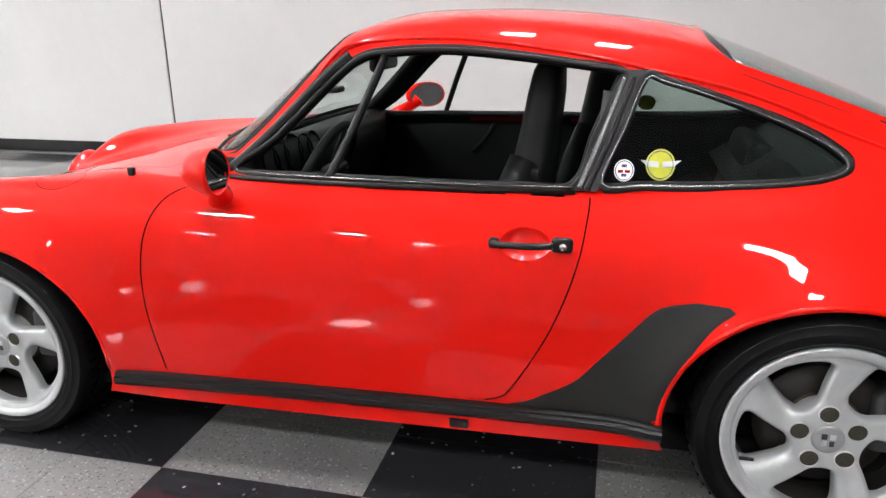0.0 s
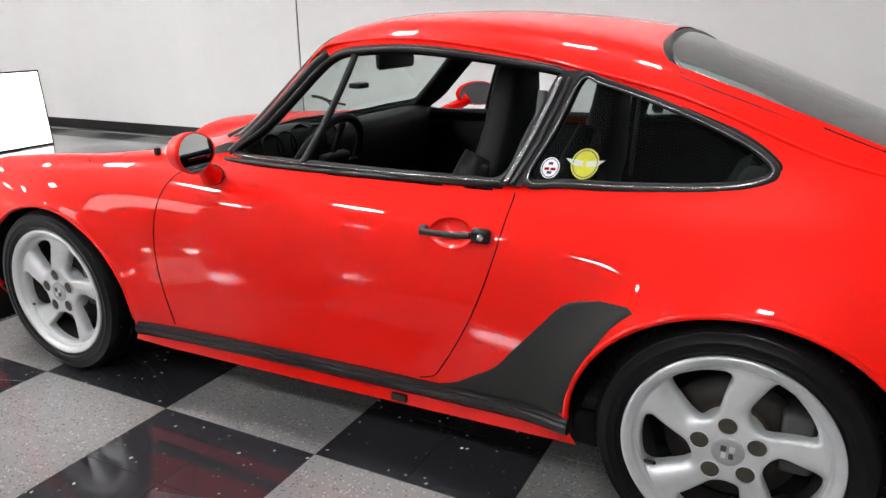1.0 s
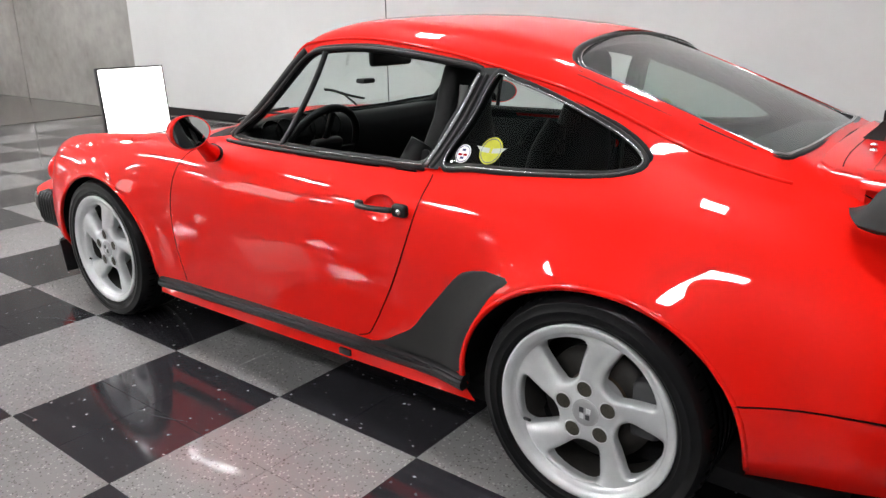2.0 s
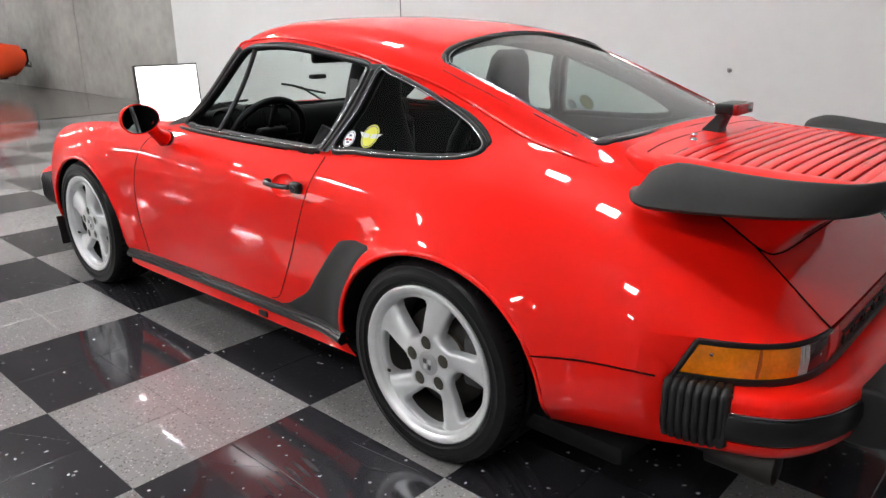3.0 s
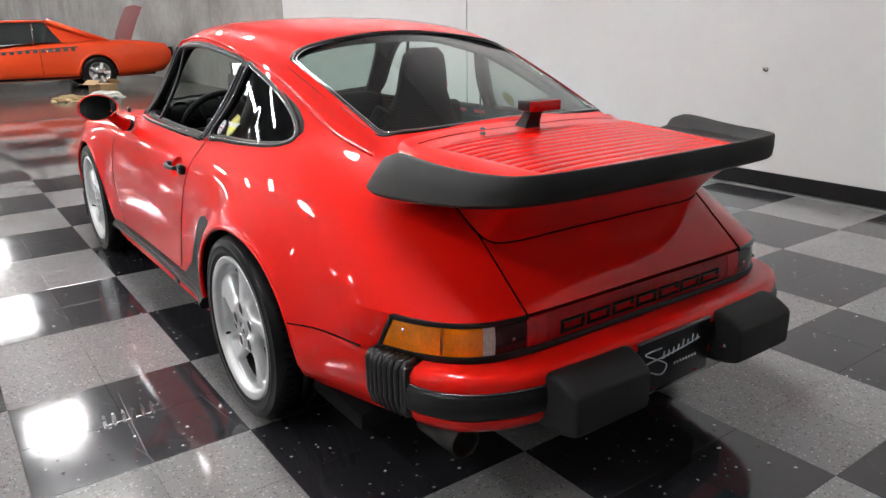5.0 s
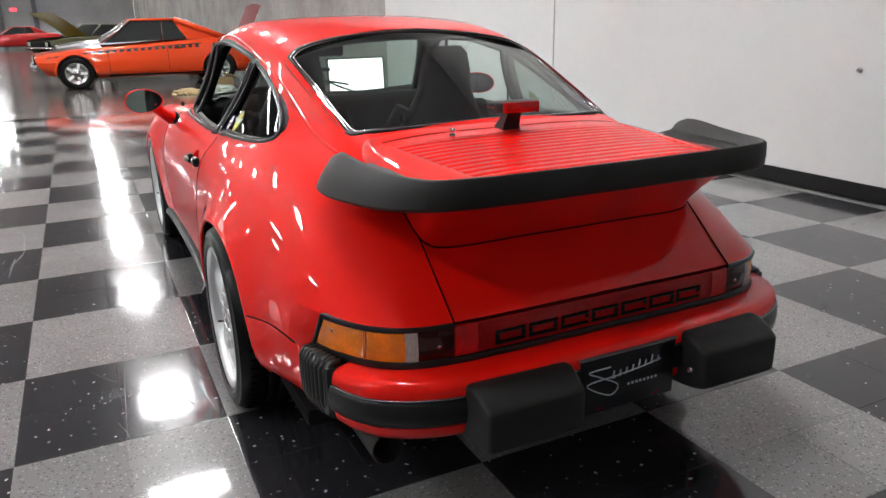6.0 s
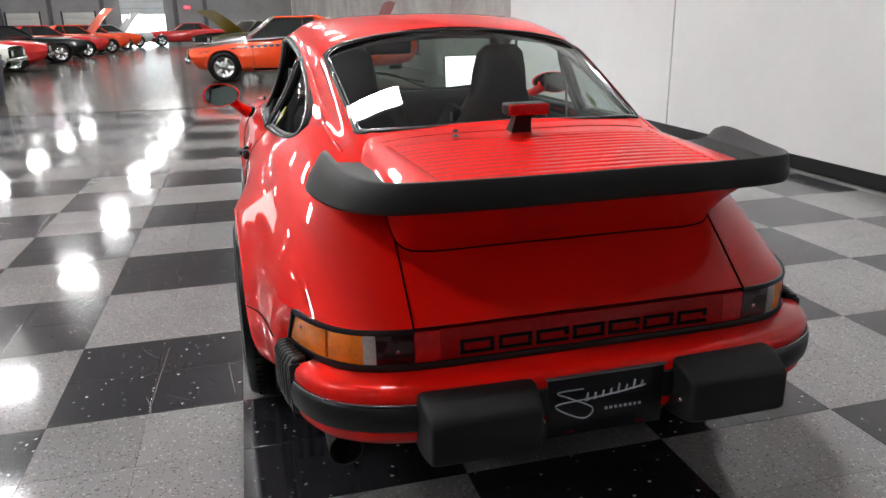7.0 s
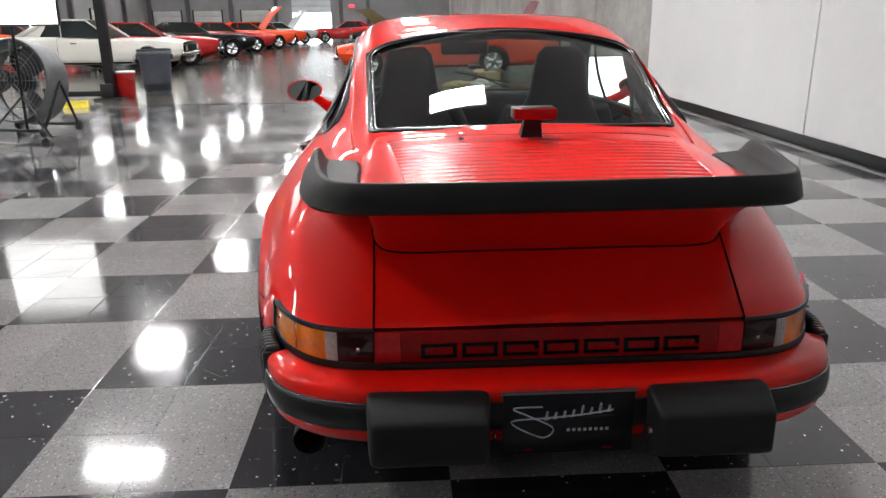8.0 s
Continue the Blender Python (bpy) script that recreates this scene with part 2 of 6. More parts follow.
def rounded(pts, n=6, closed=True):
    """Resample a polygon as a smooth closed curve through its points."""
    P = np.array(pts, float)
    N = len(P)
    out = []
    for i in range(N if closed else N - 1):
        p0, p1, p2, p3 = (P[(i + k) % N] if closed else P[min(max(i + k, 0), N - 1)] for k in (-1, 0, 1, 2))
        for s in range(n):
            t = s / n
            out.append(0.5 * (2 * p1 + (p2 - p0) * t + (2 * p0 - 5 * p1 + 4 * p2 - p3) * t * t + (3 * p1 - p0 - 3 * p2 + p3) * t ** 3))
    if not closed:
        out.append(P[-1])
    return [tuple(p) for p in out]


def inside(poly, x, y):
    """Which of the points (x, y) lie in the polygon."""
    x, y = np.asarray(x), np.asarray(y)
    r = np.zeros(x.shape, bool)
    n = len(poly)
    for i in range(n):
        (x1, y1), (x2, y2) = poly[i][:2], poly[i - 1][:2]
        c = ((y1 > y) != (y2 > y)) & (x < (x2 - x1) * (y - y1) / (y2 - y1 + 1e-12) + x1)
        r ^= c
    return r


def grid_mesh(name, P, N, mask, flip=False):
    """A mesh of the quads of the point grid P where mask is set, with the smooth normals N of the whole grid."""
    I, J = np.nonzero(mask)
    n = P.shape[1]
    q = np.stack([I * n + J, (I + 1) * n + J, (I + 1) * n + J + 1, I * n + J + 1], 1)
    if flip:
        q = q[:, ::-1]
    used, inv = np.unique(q, return_inverse=True)
    q = inv.reshape(q.shape)
    me = bpy.data.meshes.new(name)
    me.from_pydata(P.reshape(-1, 3)[used].tolist(), [], q.tolist())
    me.polygons.foreach_set("use_smooth", [True] * len(me.polygons))
    me.normals_split_custom_set_from_vertices(N.reshape(-1, 3)[used].tolist())
    return me


def grid_normals(P):
    a, b = np.gradient(P, axis=0), np.gradient(P, axis=1)
    n = np.cross(a, b)
    n /= np.maximum(np.linalg.norm(n, axis=2, keepdims=True), 1e-9)
    return n
# ---- the hall ----
T, TY = 0.6096, -1.0                     # checker square, and the line it starts from
X0, X1, Y0, Y1 = -62.0, 15.0, -22.5, 3.4   # inside of the hall
XT = -14 * T + 0.21                       # where the tiles end and bare concrete begins
H = 6.6


def setting(name, size, at, material, label, category):
    ob = part(name, box(bmesh.new(), size, at), material, None, "", False)
    return tagged(ob, label, category, kind="structure")


setting("ground", (140, 90, 0.2), (-26, -9, -0.112), mat("subfloor", (0.18, 0.18, 0.17), 0.8, var=0.2, scale=0.7), "grey concrete subfloor under the tiles", "ground")
slab_ = part("floor", box(bmesh.new(), (XT - X0, Y1 - Y0, 0.012), ((XT + X0) / 2, (Y0 + Y1) / 2, -0.006)), CONCRETE_FLOOR, None, "", False)
tagged(slab_, "polished bare grey concrete floor of the hall", "floor", kind="structure")
# long side wall: white wallboard by the tiles, bare concrete tilt-up panels beyond
XW = -8.25
SEAMS = (-8.25, -3.385, 6.35, 15.0)
for k, (a, b) in enumerate(zip(SEAMS, SEAMS[1:])):
    o = part("wall_white_%d" % (k + 1), box(bmesh.new(), (b - a - 0.016, 0.2, H), ((a + b) / 2, Y1 + 0.1, H / 2), 0.003, 1), WHITE_WALL, None, "", False)
    tagged(o, "white painted wallboard panel with fine dark joint", "wall", kind="structure")
setting("wall_backing", (X1 - XW, 0.1, H), ((X1 + XW) / 2, Y1 + 0.06, H / 2), GROOVE, "dark backing behind the wallboard joints", "wall")
setting("baseboard", (X1 - XW, 0.016, 0.11), ((X1 + XW) / 2, Y1 - 0.008, 0.055), BASEBOARD, "black vinyl cove base along the white wall", "baseboard")
x = XW
k = 0
while x > X0:
    w = min(3.6, x - X0)
    k += 1
    setting("wall_concrete_%d" % k, (w - 0.03, 0.3, H), (x - w / 2, Y1 + 0.18, H / 2), CONCRETE, "stained bare concrete tilt-up wall panel", "wall")
    x -= w
setting("wall_joint_backing", (XW - X0, 0.1, H), ((XW + X0) / 2, Y1 + 0.28, H / 2), GROOVE, "dark backing in the concrete panel joints", "wall")
setting("wall_south", (X1 - X0, 0.2, H), ((X0 + X1) / 2, Y0 - 0.1, H / 2), GREY_WALL, "dark grey painted long wall of the hall", "wall")
# never in view: an assumed east wall, added to close the hall
setting("wall_east", (0.2, Y1 - Y0, H), (X1 + 0.1, (Y0 + Y1) / 2, H / 2), GREY_WALL, "unseen dark grey end wall closing the hall behind the photo bay", "wall")
# far wall with the open roller door
DY0, DY1, DH = -10.1, -6.8, 2.05
for nm, a, b, z0, z1 in (("wall_west_1", Y0, DY0, 0, H), ("wall_west_2", DY1, Y1, 0, H), ("wall_west_3", DY0, DY1, DH, H)):
    setting(nm, (0.25, b - a, z1 - z0), (X0 - 0.125, (a + b) / 2, (z0 + z1) / 2), GREY_WALL, "dark grey far end wall of the hall", "wall")
setting("backdrop", (0.05, 9, 6), (X0 - 3, (DY0 + DY1) / 2, 2.5), DAY_GLOW, "bright daylight seen through the open roller door", "backdrop")
d = thing("roller_door", "white sectional roller door raised above a bright opening", "door", pose(X0 + 0.03, (DY0 + DY1) / 2, DH))
for i in range(3):
    boxpart("panel", (0.05, DY1 - DY0, 0.46), (0, 0, 0.24 + 0.48 * i), mat("white_door_steel", (0.6, 0.62, 0.64), 0.5, var=0.06, scale=2), d, 0.01)
setting("ceiling", (X1 - X0 + 0.6, Y1 - Y0 + 0.8, 0.2), ((X0 + X1) / 2, (Y0 + Y1) / 2, H + 0.1), CEILING, "pale grey painted steel deck ceiling", "ceiling")


def dock_door(m):
    d = thing("dock_door", "pale grey sectional dock door in the wall of the hall", "door", m, "dock doors")
    m = mat("dock_door_steel", (0.50, 0.50, 0.48), 0.6, var=0.08, scale=2)
    for i in range(5):
        boxpart("panel", (2.3, 0.06, 0.44), (0, 0.03, 0.23 + 0.46 * i), m, d, 0.012)
    boxpart("jamb", (0.12, 0.12, 2.4), (-1.22, 0.06, 1.2), STEEL_BLACK, d)
    boxpart("jamb", (0.12, 0.12, 2.4), (1.22, 0.06, 1.2), STEEL_BLACK, d)


for x in (-25, -31, -37, -43, -52):
    dock_door(pose(x, Y0 + 0.012, 0))
for y in (-20.6, -17.2, -13.2):
    dock_door(pose(X0 + 0.012, y, 0, 0, 0, -90))


def steel_column(x, y):
    c = thing("steel_column", "dark grey steel wide-flange column against the wall", "column", pose(x, y, 0), "steel columns")
    m = mat("dark_column_paint", (.10, .098, .105), .6, var=.15, scale=2)
    boxpart("web", (.03, .26, H), (0, 0, H / 2), m, c, .004)
    for q in (-1, 1):
        boxpart("flange", (.30, .03, H), (0, q * .145, H / 2), m, c, .004)


for y in (-22.0, -18.8, -15.2, -11.4, -5.9, -3.6):
    steel_column(X0 + .18, y)
for x in (-28, -34, -40, -47.5, -57):
    steel_column(x, Y0 + .18)
sign = thing("exit_sign", "small red glowing exit sign on the far wall", "sign", pose(X0 + .06, -5.0, 2.55))
boxpart("sign_box", (.07, .50, .26), (0, 0, 0), STEEL_BLACK, sign, .01)
boxpart("sign_face", (.012, .46, .22), (.04, 0, 0), mat("red_sign_glow", (1.0, .04, .06), .5, emit=1.4), sign, .004)


def high_bay(x, y, w=0.95, dp=0.70):
    l = thing("high_bay_lamp", "white high-bay lamp with bright diffuser hanging under the deck", "lamp", pose(x, y, 6.1, 0, 0, 90), "high bay lamps")
    boxpart("housing", (w, dp, 0.06), (0, 0, 0.05), mat("white_lamp_steel", (0.8, 0.8, 0.8), 0.4), l, 0.008)
    boxpart("diffuser", (w - 0.08, dp - 0.06, 0.02), (0, 0, 0.008), LAMP_GLOW, l, 0.0)
    for s in (-1, 1):
        boxpart("hanger", (0.012, 0.012, 0.42), (0.4 * w * s, 0, 0.29), STEEL_BLACK, l, 0.0)


for y in (-6.45, -12.8, -19.3):
    for x in (-56.5, -49.2, -41.9, -34.3, -26.8, -19.6, -12.4, -4.95, 2.45):
        high_bay(x, y)
for x in (-57, -50.5, -44, -37.3, -30.6, -23.6, -17.8, -11.1, -7.65):
    high_bay(x, -0.65, *((1.24, 0.5) if x == -7.65 else ()))
# shorter lamps over the photo bay
for x, y, w in ((-2.7, -0.3, 1.1), (0.15, -0.42, 0.62), (1.4, -1.05, 0.62)):
    high_bay(x, y, w, 0.5)
high_bay(-7.7, -5.6, 1.24, 0.5)
high_bay(9.85, -6.45, 0.62, 0.5)


def photo_panel(m, w, h, label):
    p = thing("photo_light_panel", label, "light panel", m)
    boxpart("diffuser", (0.012, w, h), (0.02, 0, h / 2 + 0.02), PANEL_GLOW, p, 0.003)
    for s in (-1, 1):
        boxpart("frame_side", (0.05, 0.018, h + 0.036), (0, s * (w / 2 + 0.009), h / 2 + 0.02), STEEL_BLACK, p, 0.004)
    for z in (0.011, h + 0.029):
        boxpart("frame_rail", (0.05, w, 0.018), (0, 0, z), STEEL_BLACK, p, 0.004)
    boxpart("back", (0.01, w, h), (-0.02, 0, h / 2 + 0.02), STEEL_BLACK, p, 0.002)
    return p


photo_panel(pose(-6.0, 2.06, 0, 0, -4, 0), 0.76, 0.73, "white glowing photo light panel in a black frame on the floor")
# ---- the red sports coupe: along x, nose to -x; half sections as feature curves (u along, v half width, z height) ----
CAR = thing("sports_car", "glossy red sports coupe with black whale tail on checkered tiles", "car", pose(-0.0215, -0.141, 0))
FW, RW, HUB = -1.137, 1.137, 0.302
CURVES = (
    ((-2.05, .54, .24), (-1.75, .70, .20), (-1.45, .73, .19), (-.75, .768, .172), (0, .768, .180), (.75, .776, .199), (1.137, .770, .205), (1.52, .715, .235), (1.75, .68, .245), (2.05, .64, .275)),
    ((-2.05, .57, .30), (-1.75, .73, .27), (-1.45, .785, .26), (-.75, .775, .235), (-.4, .766, .24), (0, .768, .245), (.4, .770, .25), (.75, .787, .262), (1.137, .81, .27), (1.52, .762, .29), (1.75, .732, .305), (2.05, .68, .33)),
    ((-2.05, .59, .40), (-1.75, .745, .38), (-1.45, .80, .38), (-1.137, .815, .38), (-.75, .785, .33), (-.4, .776, .33), (0, .779, .332), (.4, .780, .335), (.8, .795, .345), (1.137, .828, .38), (1.5, .772, .40), (1.75, .752, .41), (2.05, .705, .42)),
    ((-2.05, .58, .45), (-1.75, .735, .48), (-1.45, .80, .50), (-1.137, .82, .52), (-.75, .796, .48), (-.4, .789, .48), (0, .790, .485), (.4, .790, .49), (.8, .797, .51), (1.137, .818, .54), (1.5, .770, .50), (1.75, .748, .485), (2.05, .702, .50)),
    ((-2.05, .56, .47), (-1.92, .635, .50), (-1.85, .67, .545), (-1.75, .705, .60), (-1.6, .75, .625), (-1.45, .775, .63), (-1.137, .80, .64), (-.75, .790, .61), (-.4, .786, .605), (0, .788, .607), (.4, .786, .61), (.8, .788, .63), (1.137, .800, .645), (1.5, .752, .60), (1.75, .732, .55), (2.05, .692, .53)),
    ((-2.05, .53, .48), (-1.92, .60, .525), (-1.85, .64, .59), (-1.75, .665, .668), (-1.62, .705, .70), (-1.45, .735, .712), (-1.137, .76, .735), (-.75, .766, .71), (-.4, .768, .705), (0, .771, .707), (.4, .769, .71), (.8, .767, .72), (1.137, .765, .722), (1.5, .715, .687), (1.75, .688, .622), (2.05, .665, .5475)),
    ((-2.05, .49, .49), (-1.92, .55, .535), (-1.85, .575, .61), (-1.74, .60, .70), (-1.62, .625, .735), (-1.45, .655, .763), (-1.137, .69, .79), (-.75, .715, .783), (-.4, .725, .772), (0, .731, .774), (.4, .729, .775), (.8, .722, .783), (1.137, .702, .80), (1.5, .656, .758), (1.75, .626, .688), (2.05, .60, .5485)),
    ((-2.05, .42, .49), (-1.92, .47, .53), (-1.85, .50, .60), (-1.74, .52, .685), (-1.62, .54, .72), (-1.45, .565, .742), (-1.137, .61, .778), (-.75, .65, .81), (-.4, .667, .811), (.4, .67, .812), (.8, .668, .82), (1.0, .662, .828), (1.17, .645, .843), (1.5, .588, .812), (1.75, .545, .738), (2.05, .50, .549)),
    ((-2.05, .34, .49), (-1.92, .39, .52), (-1.85, .42, .555), (-1.74, .44, .605), (-1.62, .46, .645), (-1.45, .48, .693), (-1.137, .52, .752), (-.75, .60, .812), (-.48, .645, .812), (-.42, .63, .82), (-.26, .585, .952), (-.175, .557, 1.061), (-.105, .535, 1.143), (-.04, .527, 1.163), (.2, .525, 1.175), (.485, .53, 1.142), (.69, .53, 1.102), (.89, .525, 1.055), (1.026, .52, 1.008), (1.164, .515, .95), (1.3, .512, .905), (1.5, .49, .858), (1.8, .44, .75), (2.05, .42, .549)),
    ((-2.05, .26, .49), (-1.92, .31, .52), (-1.75, .36, .58), (-1.45, .39, .674), (-1.137, .42, .745), (-.75, .52, .80), (-.58, .56, .81), (-.42, .55, .89), (-.26, .52, 1.03), (-.175, .50, 1.11), (-.105, .488, 1.172), (-.04, .48, 1.19), (.2, .475, 1.212), (.485, .48, 1.19), (.69, .48, 1.16), (.82, .478, 1.133), (.89, .476, 1.113), (1.026, .47, 1.068), (1.164, .465, 1.016), (1.3, .46, .955), (1.45, .452, .908), (1.55, .44, .868), (1.8, .36, .762), (2.05, .30, .549)),
    ((-2.05, .15, .49), (-1.75, .20, .573), (-1.45, .22, .666), (-1.137, .25, .74), (-.75, .30, .81), (-.62, .33, .825), (-.42, .33, .965), (-.26, .33, 1.09), (-.14, .33, 1.175), (-.04, .32, 1.215), (.2, .32, 1.235), (.485, .32, 1.222), (.69, .32, 1.198), (.82, .32, 1.172), (.89, .32, 1.150), (1.164, .31, 1.050), (1.47, .30, .917), (1.55, .28, .885), (1.8, .22, .772), (2.05, .18, .5495)),
    ((-2.05, 0, .49), (-1.75, 0, .57), (-1.45, 0, .664), (-1.137, 0, .738), (-.75, 0, .82), (-.66, 0, .832), (-.42, 0, 1.0), (-.26, 0, 1.11), (-.14, 0, 1.19), (-.04, 0, 1.228), (.2, 0, 1.246), (.485, 0, 1.236), (.69, 0, 1.213), (.82, 0, 1.19), (.89, 0, 1.169), (1.164, 0, 1.066), (1.48, 0, .925), (1.56, 0, .895), (1.8, 0, .776), (2.05, 0, .550)),
)


def tail_u(v):
    """Plan of the rear end."""
    return 2.05 - 0.25 * min(abs(v) / 0.70, 1.0) ** 8.5


def bow(un, v):
    """How far the plan of the nose and tail curves in at half width v."""
    r = np.clip((un - 1.66) / 0.39, 0, 1) ** 1.5
    f = np.clip((-1.6 - un) / 0.45, 0, 1)
    a = np.clip(np.abs(v), 0, 0.75)
    return -0.25 * r * (np.minimum(a, 0.70) / 0.70) ** 8.5 + 0.28 * f * f * (a / 0.6) ** 4


US = np.unique(np.concatenate([np.linspace(-2.05, 2.05, 260)]))
NS = 96
CV = np.stack([np.stack([cspline(*np.array(c)[:, [0, k]].T, US) for k in (1, 2)], 1) for c in CURVES], 1)  # station, curve, (v, z)


def section(cv):
    """Smooth half section through its control points, evenly spaced along its length."""
    s = np.concatenate([[0], np.cumsum(np.maximum(np.linalg.norm(np.diff(cv, axis=0), axis=1), 1e-4))])
    fine = np.linspace(0, s[-1], 400)
    v, z = cspline(s, cv[:, 0], fine), cspline(s, cv[:, 1], fine)
    # even share of samples per control span, so that features stay on grid lines
    k = np.interp(np.linspace(0, len(cv) - 1, NS), np.arange(len(cv)), s)
    return np.interp(k, fine, v), np.interp(k, fine, z)


SV, SZ = (np.array(a) for a in zip(*[section(c) for c in CV]))


def blur(a, sig, axis):
    """Gaussian smoothing with mirrored ends that keeps straight trends."""
    r = int(3 * sig)
    k = np.exp(-0.5 * (np.arange(-r, r + 1) / sig) ** 2)
    k /= k.sum()
    a = np.moveaxis(a, axis, 0)
    ext = np.concatenate([2 * a[:1] - a[r:0:-1], a, 2 * a[-1:] - a[-2:-r - 2:-1]])
    out = sum(w * ext[i:i + len(a)] for i, w in enumerate(k))
    return np.moveaxis(out, 0, axis)


# ease the fairing: long smoothing on the flanks, short on the roof and glass
WS_ = np.clip((np.arange(NS) - 56) / 8, 0, 1)[None, :]
WF_ = np.clip((-1.42 - US) / .12, 0, 1)[:, None]      # the lamp noses stay crisp
WD_ = np.clip((.62 - np.abs(US)) / .2, 0, 1)[:, None]  # the doors are the flattest


def eased(a):
    flank = blur(a, 6.0, 0) * (1 - WD_) + blur(a, 15.0, 0) * WD_
    flank = flank * (1 - WF_) + blur(a, 2.2, 0) * WF_
    return flank * (1 - WS_) + blur(a, 1.6, 0) * WS_


for _ in range(2):
    SV, SZ = eased(SV), eased(SZ)
    WJ = np.clip((66 - np.arange(NS)) / 6, 0, 1)[None, :]
    SV = blur(SV, 3.5, 1) * WJ + blur(SV, 1.2, 1) * (1 - WJ)
    SZ = blur(SZ, 3.5, 1) * WJ + blur(SZ, 1.2, 1) * (1 - WJ)
# an even sweep for the rear window
WR = (np.clip(np.minimum((US - .90) / .08, (1.44 - US) / .08), 0, 1)[:, None] * np.clip((np.arange(NS) - 70) / 5, 0, 1)[None, :])
SZ = blur(SZ, 7.0, 0) * WR + SZ * (1 - WR)
SZ = blur(SZ, 3.0, 1) * WR + SZ * (1 - WR)
# straight, slightly crowned side glass between belt and rail
J8 = round(8 / 11 * (NS - 1))
for i, u in enumerate(US):
    wt = float(np.interp(u, [-.42, -.30, 1.08, 1.20], [0, 1, 1, 0]))
    jl = int(np.argmax(SZ[i] > .832))
    if wt > 0 and jl < J8 - 3:
        q = (SZ[i, jl:J8] - SZ[i, jl]) / max(SZ[i, J8] - SZ[i, jl], .01)
        chord = SV[i, jl] + (SV[i, J8] - SV[i, jl]) * q + .002 * np.sin(np.pi * np.clip(q, 0, 1))
        SV[i, jl:J8] = SV[i, jl:J8] * (1 - wt) + chord * wt
SV[:, -1] = 0
PU = US[:, None] + blur(bow(US[:, None], SV), 4.0, 0)
J7 = round(7 / 11 * (NS - 1))            # grid line of the belt
ARCH_A, ARCH_B = 0.372, 0.322
# the arches swell out round their openings
for cu, amp, wd in ((FW, .016, .07), (RW, .030, .062)):
    d = np.maximum(np.hypot((PU - cu) / ARCH_A, (SZ - HUB) / ARCH_B) - 1, 0) * .345
    low = np.clip((SZ - .20) / .10, 0, 1) * np.clip((.80 - SZ) / .08, 0, 1)
    SV = SV + amp * np.exp(-(d / wd) ** 1.6) * low * (np.arange(NS) < J7)[None, :]
PL = np.stack([PU, -SV, SZ], 2)
PR = np.stack([PU, SV, SZ], 2)
NL = grid_normals(PL)
if NL[130, 20, 1] > 0:
    NL = -NL
NL[:, -1, 1] = 0
NR = NL * np.array([1, -1, 1])
FU, FV, FZ = ((a[:-1, :-1] + a[1:, :-1] + a[1:, 1:] + a[:-1, 1:]) / 4 for a in (PU, SV, SZ))
FJ = np.broadcast_to(np.arange(NS - 1)[None, :], FU.shape)


SV0, SZ0 = SV.copy(), SZ.copy()


def side_v(u, z):
    """Half width of the skin at length u and height z, below the rail."""
    i = int(np.clip(np.searchsorted(US, u), 1, len(US) - 1))
    t = (u - US[i - 1]) / (US[i] - US[i - 1])
    v = SV0[i - 1] * (1 - t) + SV0[i] * t
    zz = SZ0[i - 1] * (1 - t) + SZ0[i] * t
    j = round(8.2 / 11 * (NS - 1))
    return float(np.interp(z, zz[:j], v[:j]))


def top_z(u, v):
    """Height of the skin at length u and half width v, above the belt."""
    i = int(np.clip(np.searchsorted(US, u), 1, len(US) - 1))
    t = (u - US[i - 1]) / (US[i] - US[i - 1])
    vv = SV0[i - 1] * (1 - t) + SV0[i] * t
    zz = SZ0[i - 1] * (1 - t) + SZ0[i] * t
    return float(np.interp(abs(v), vv[J7 - 14:][::-1], zz[J7 - 14:][::-1]))


DOOR_F = rounded([(-.43, .808), (-.475, .80), (-.548, .77), (-.591, .707), (-.612, .611), (-.616, .496), (-.607, .396), (-.587, .272)], 5, False)
DOOR_R = rounded([(.575, .81), (.575, .785), (.562, .692), (.535, .594), (.495, .491), (.45, .404), (.415, .345), (.385, .305), (.34, .288)], 5, False)
DOOR = DOOR_F + [(.0, .272), (.3, .286)] + DOOR_R[::-1]
DOOR_GLASS = rounded([(-.380, .828), (-.275, .915), (-.115, 1.068), (-.035, 1.125), (.05, 1.14), (.2, 1.145), (.36, 1.132), (.52, 1.112), (.635, 1.092), (.625, 1.06), (.575, .94), (.535, .835), (.40, .826), (-.06, .824)], 4)
QUARTER = rounded([(.595, .838), (.64, .96), (.685, 1.082), (.74, 1.073), (.85, 1.04), (.97, .996), (1.08, .948), (1.135, .914), (1.155, .89), (1.135, .868), (1.05, .850), (.85, .838), (.70, .836)], 4)
WSCREEN = rounded([(-.625, 0), (-.60, .30), (-.50, .50), (-.425, .565), (-.36, .555), (-.26, .53), (-.15, .495), (-.115, .45), (-.11, .30), (-.105, 0), (-.11, -.30), (-.115, -.45), (-.15, -.495), (-.26, -.53), (-.36, -.555), (-.425, -.565), (-.50, -.50), (-.60, -.30)], 4)
RSCREEN = rounded([(.835, 0), (.84, .25), (.86, .40), (.895, .475), (.95, .482), (1.15, .472), (1.35, .462), (1.43, .455), (1.455, .41), (1.47, .25), (1.475, 0), (1.47, -.25), (1.455, -.41), (1.43, -.455), (1.35, -.462), (1.15, -.472), (.95, -.482), (.895, -.475), (.86, -.40), (.84, -.25)], 4)
side = FJ < round(8 / 11 * (NS - 1)) + 1
hole = np.zeros(FU.shape, bool)
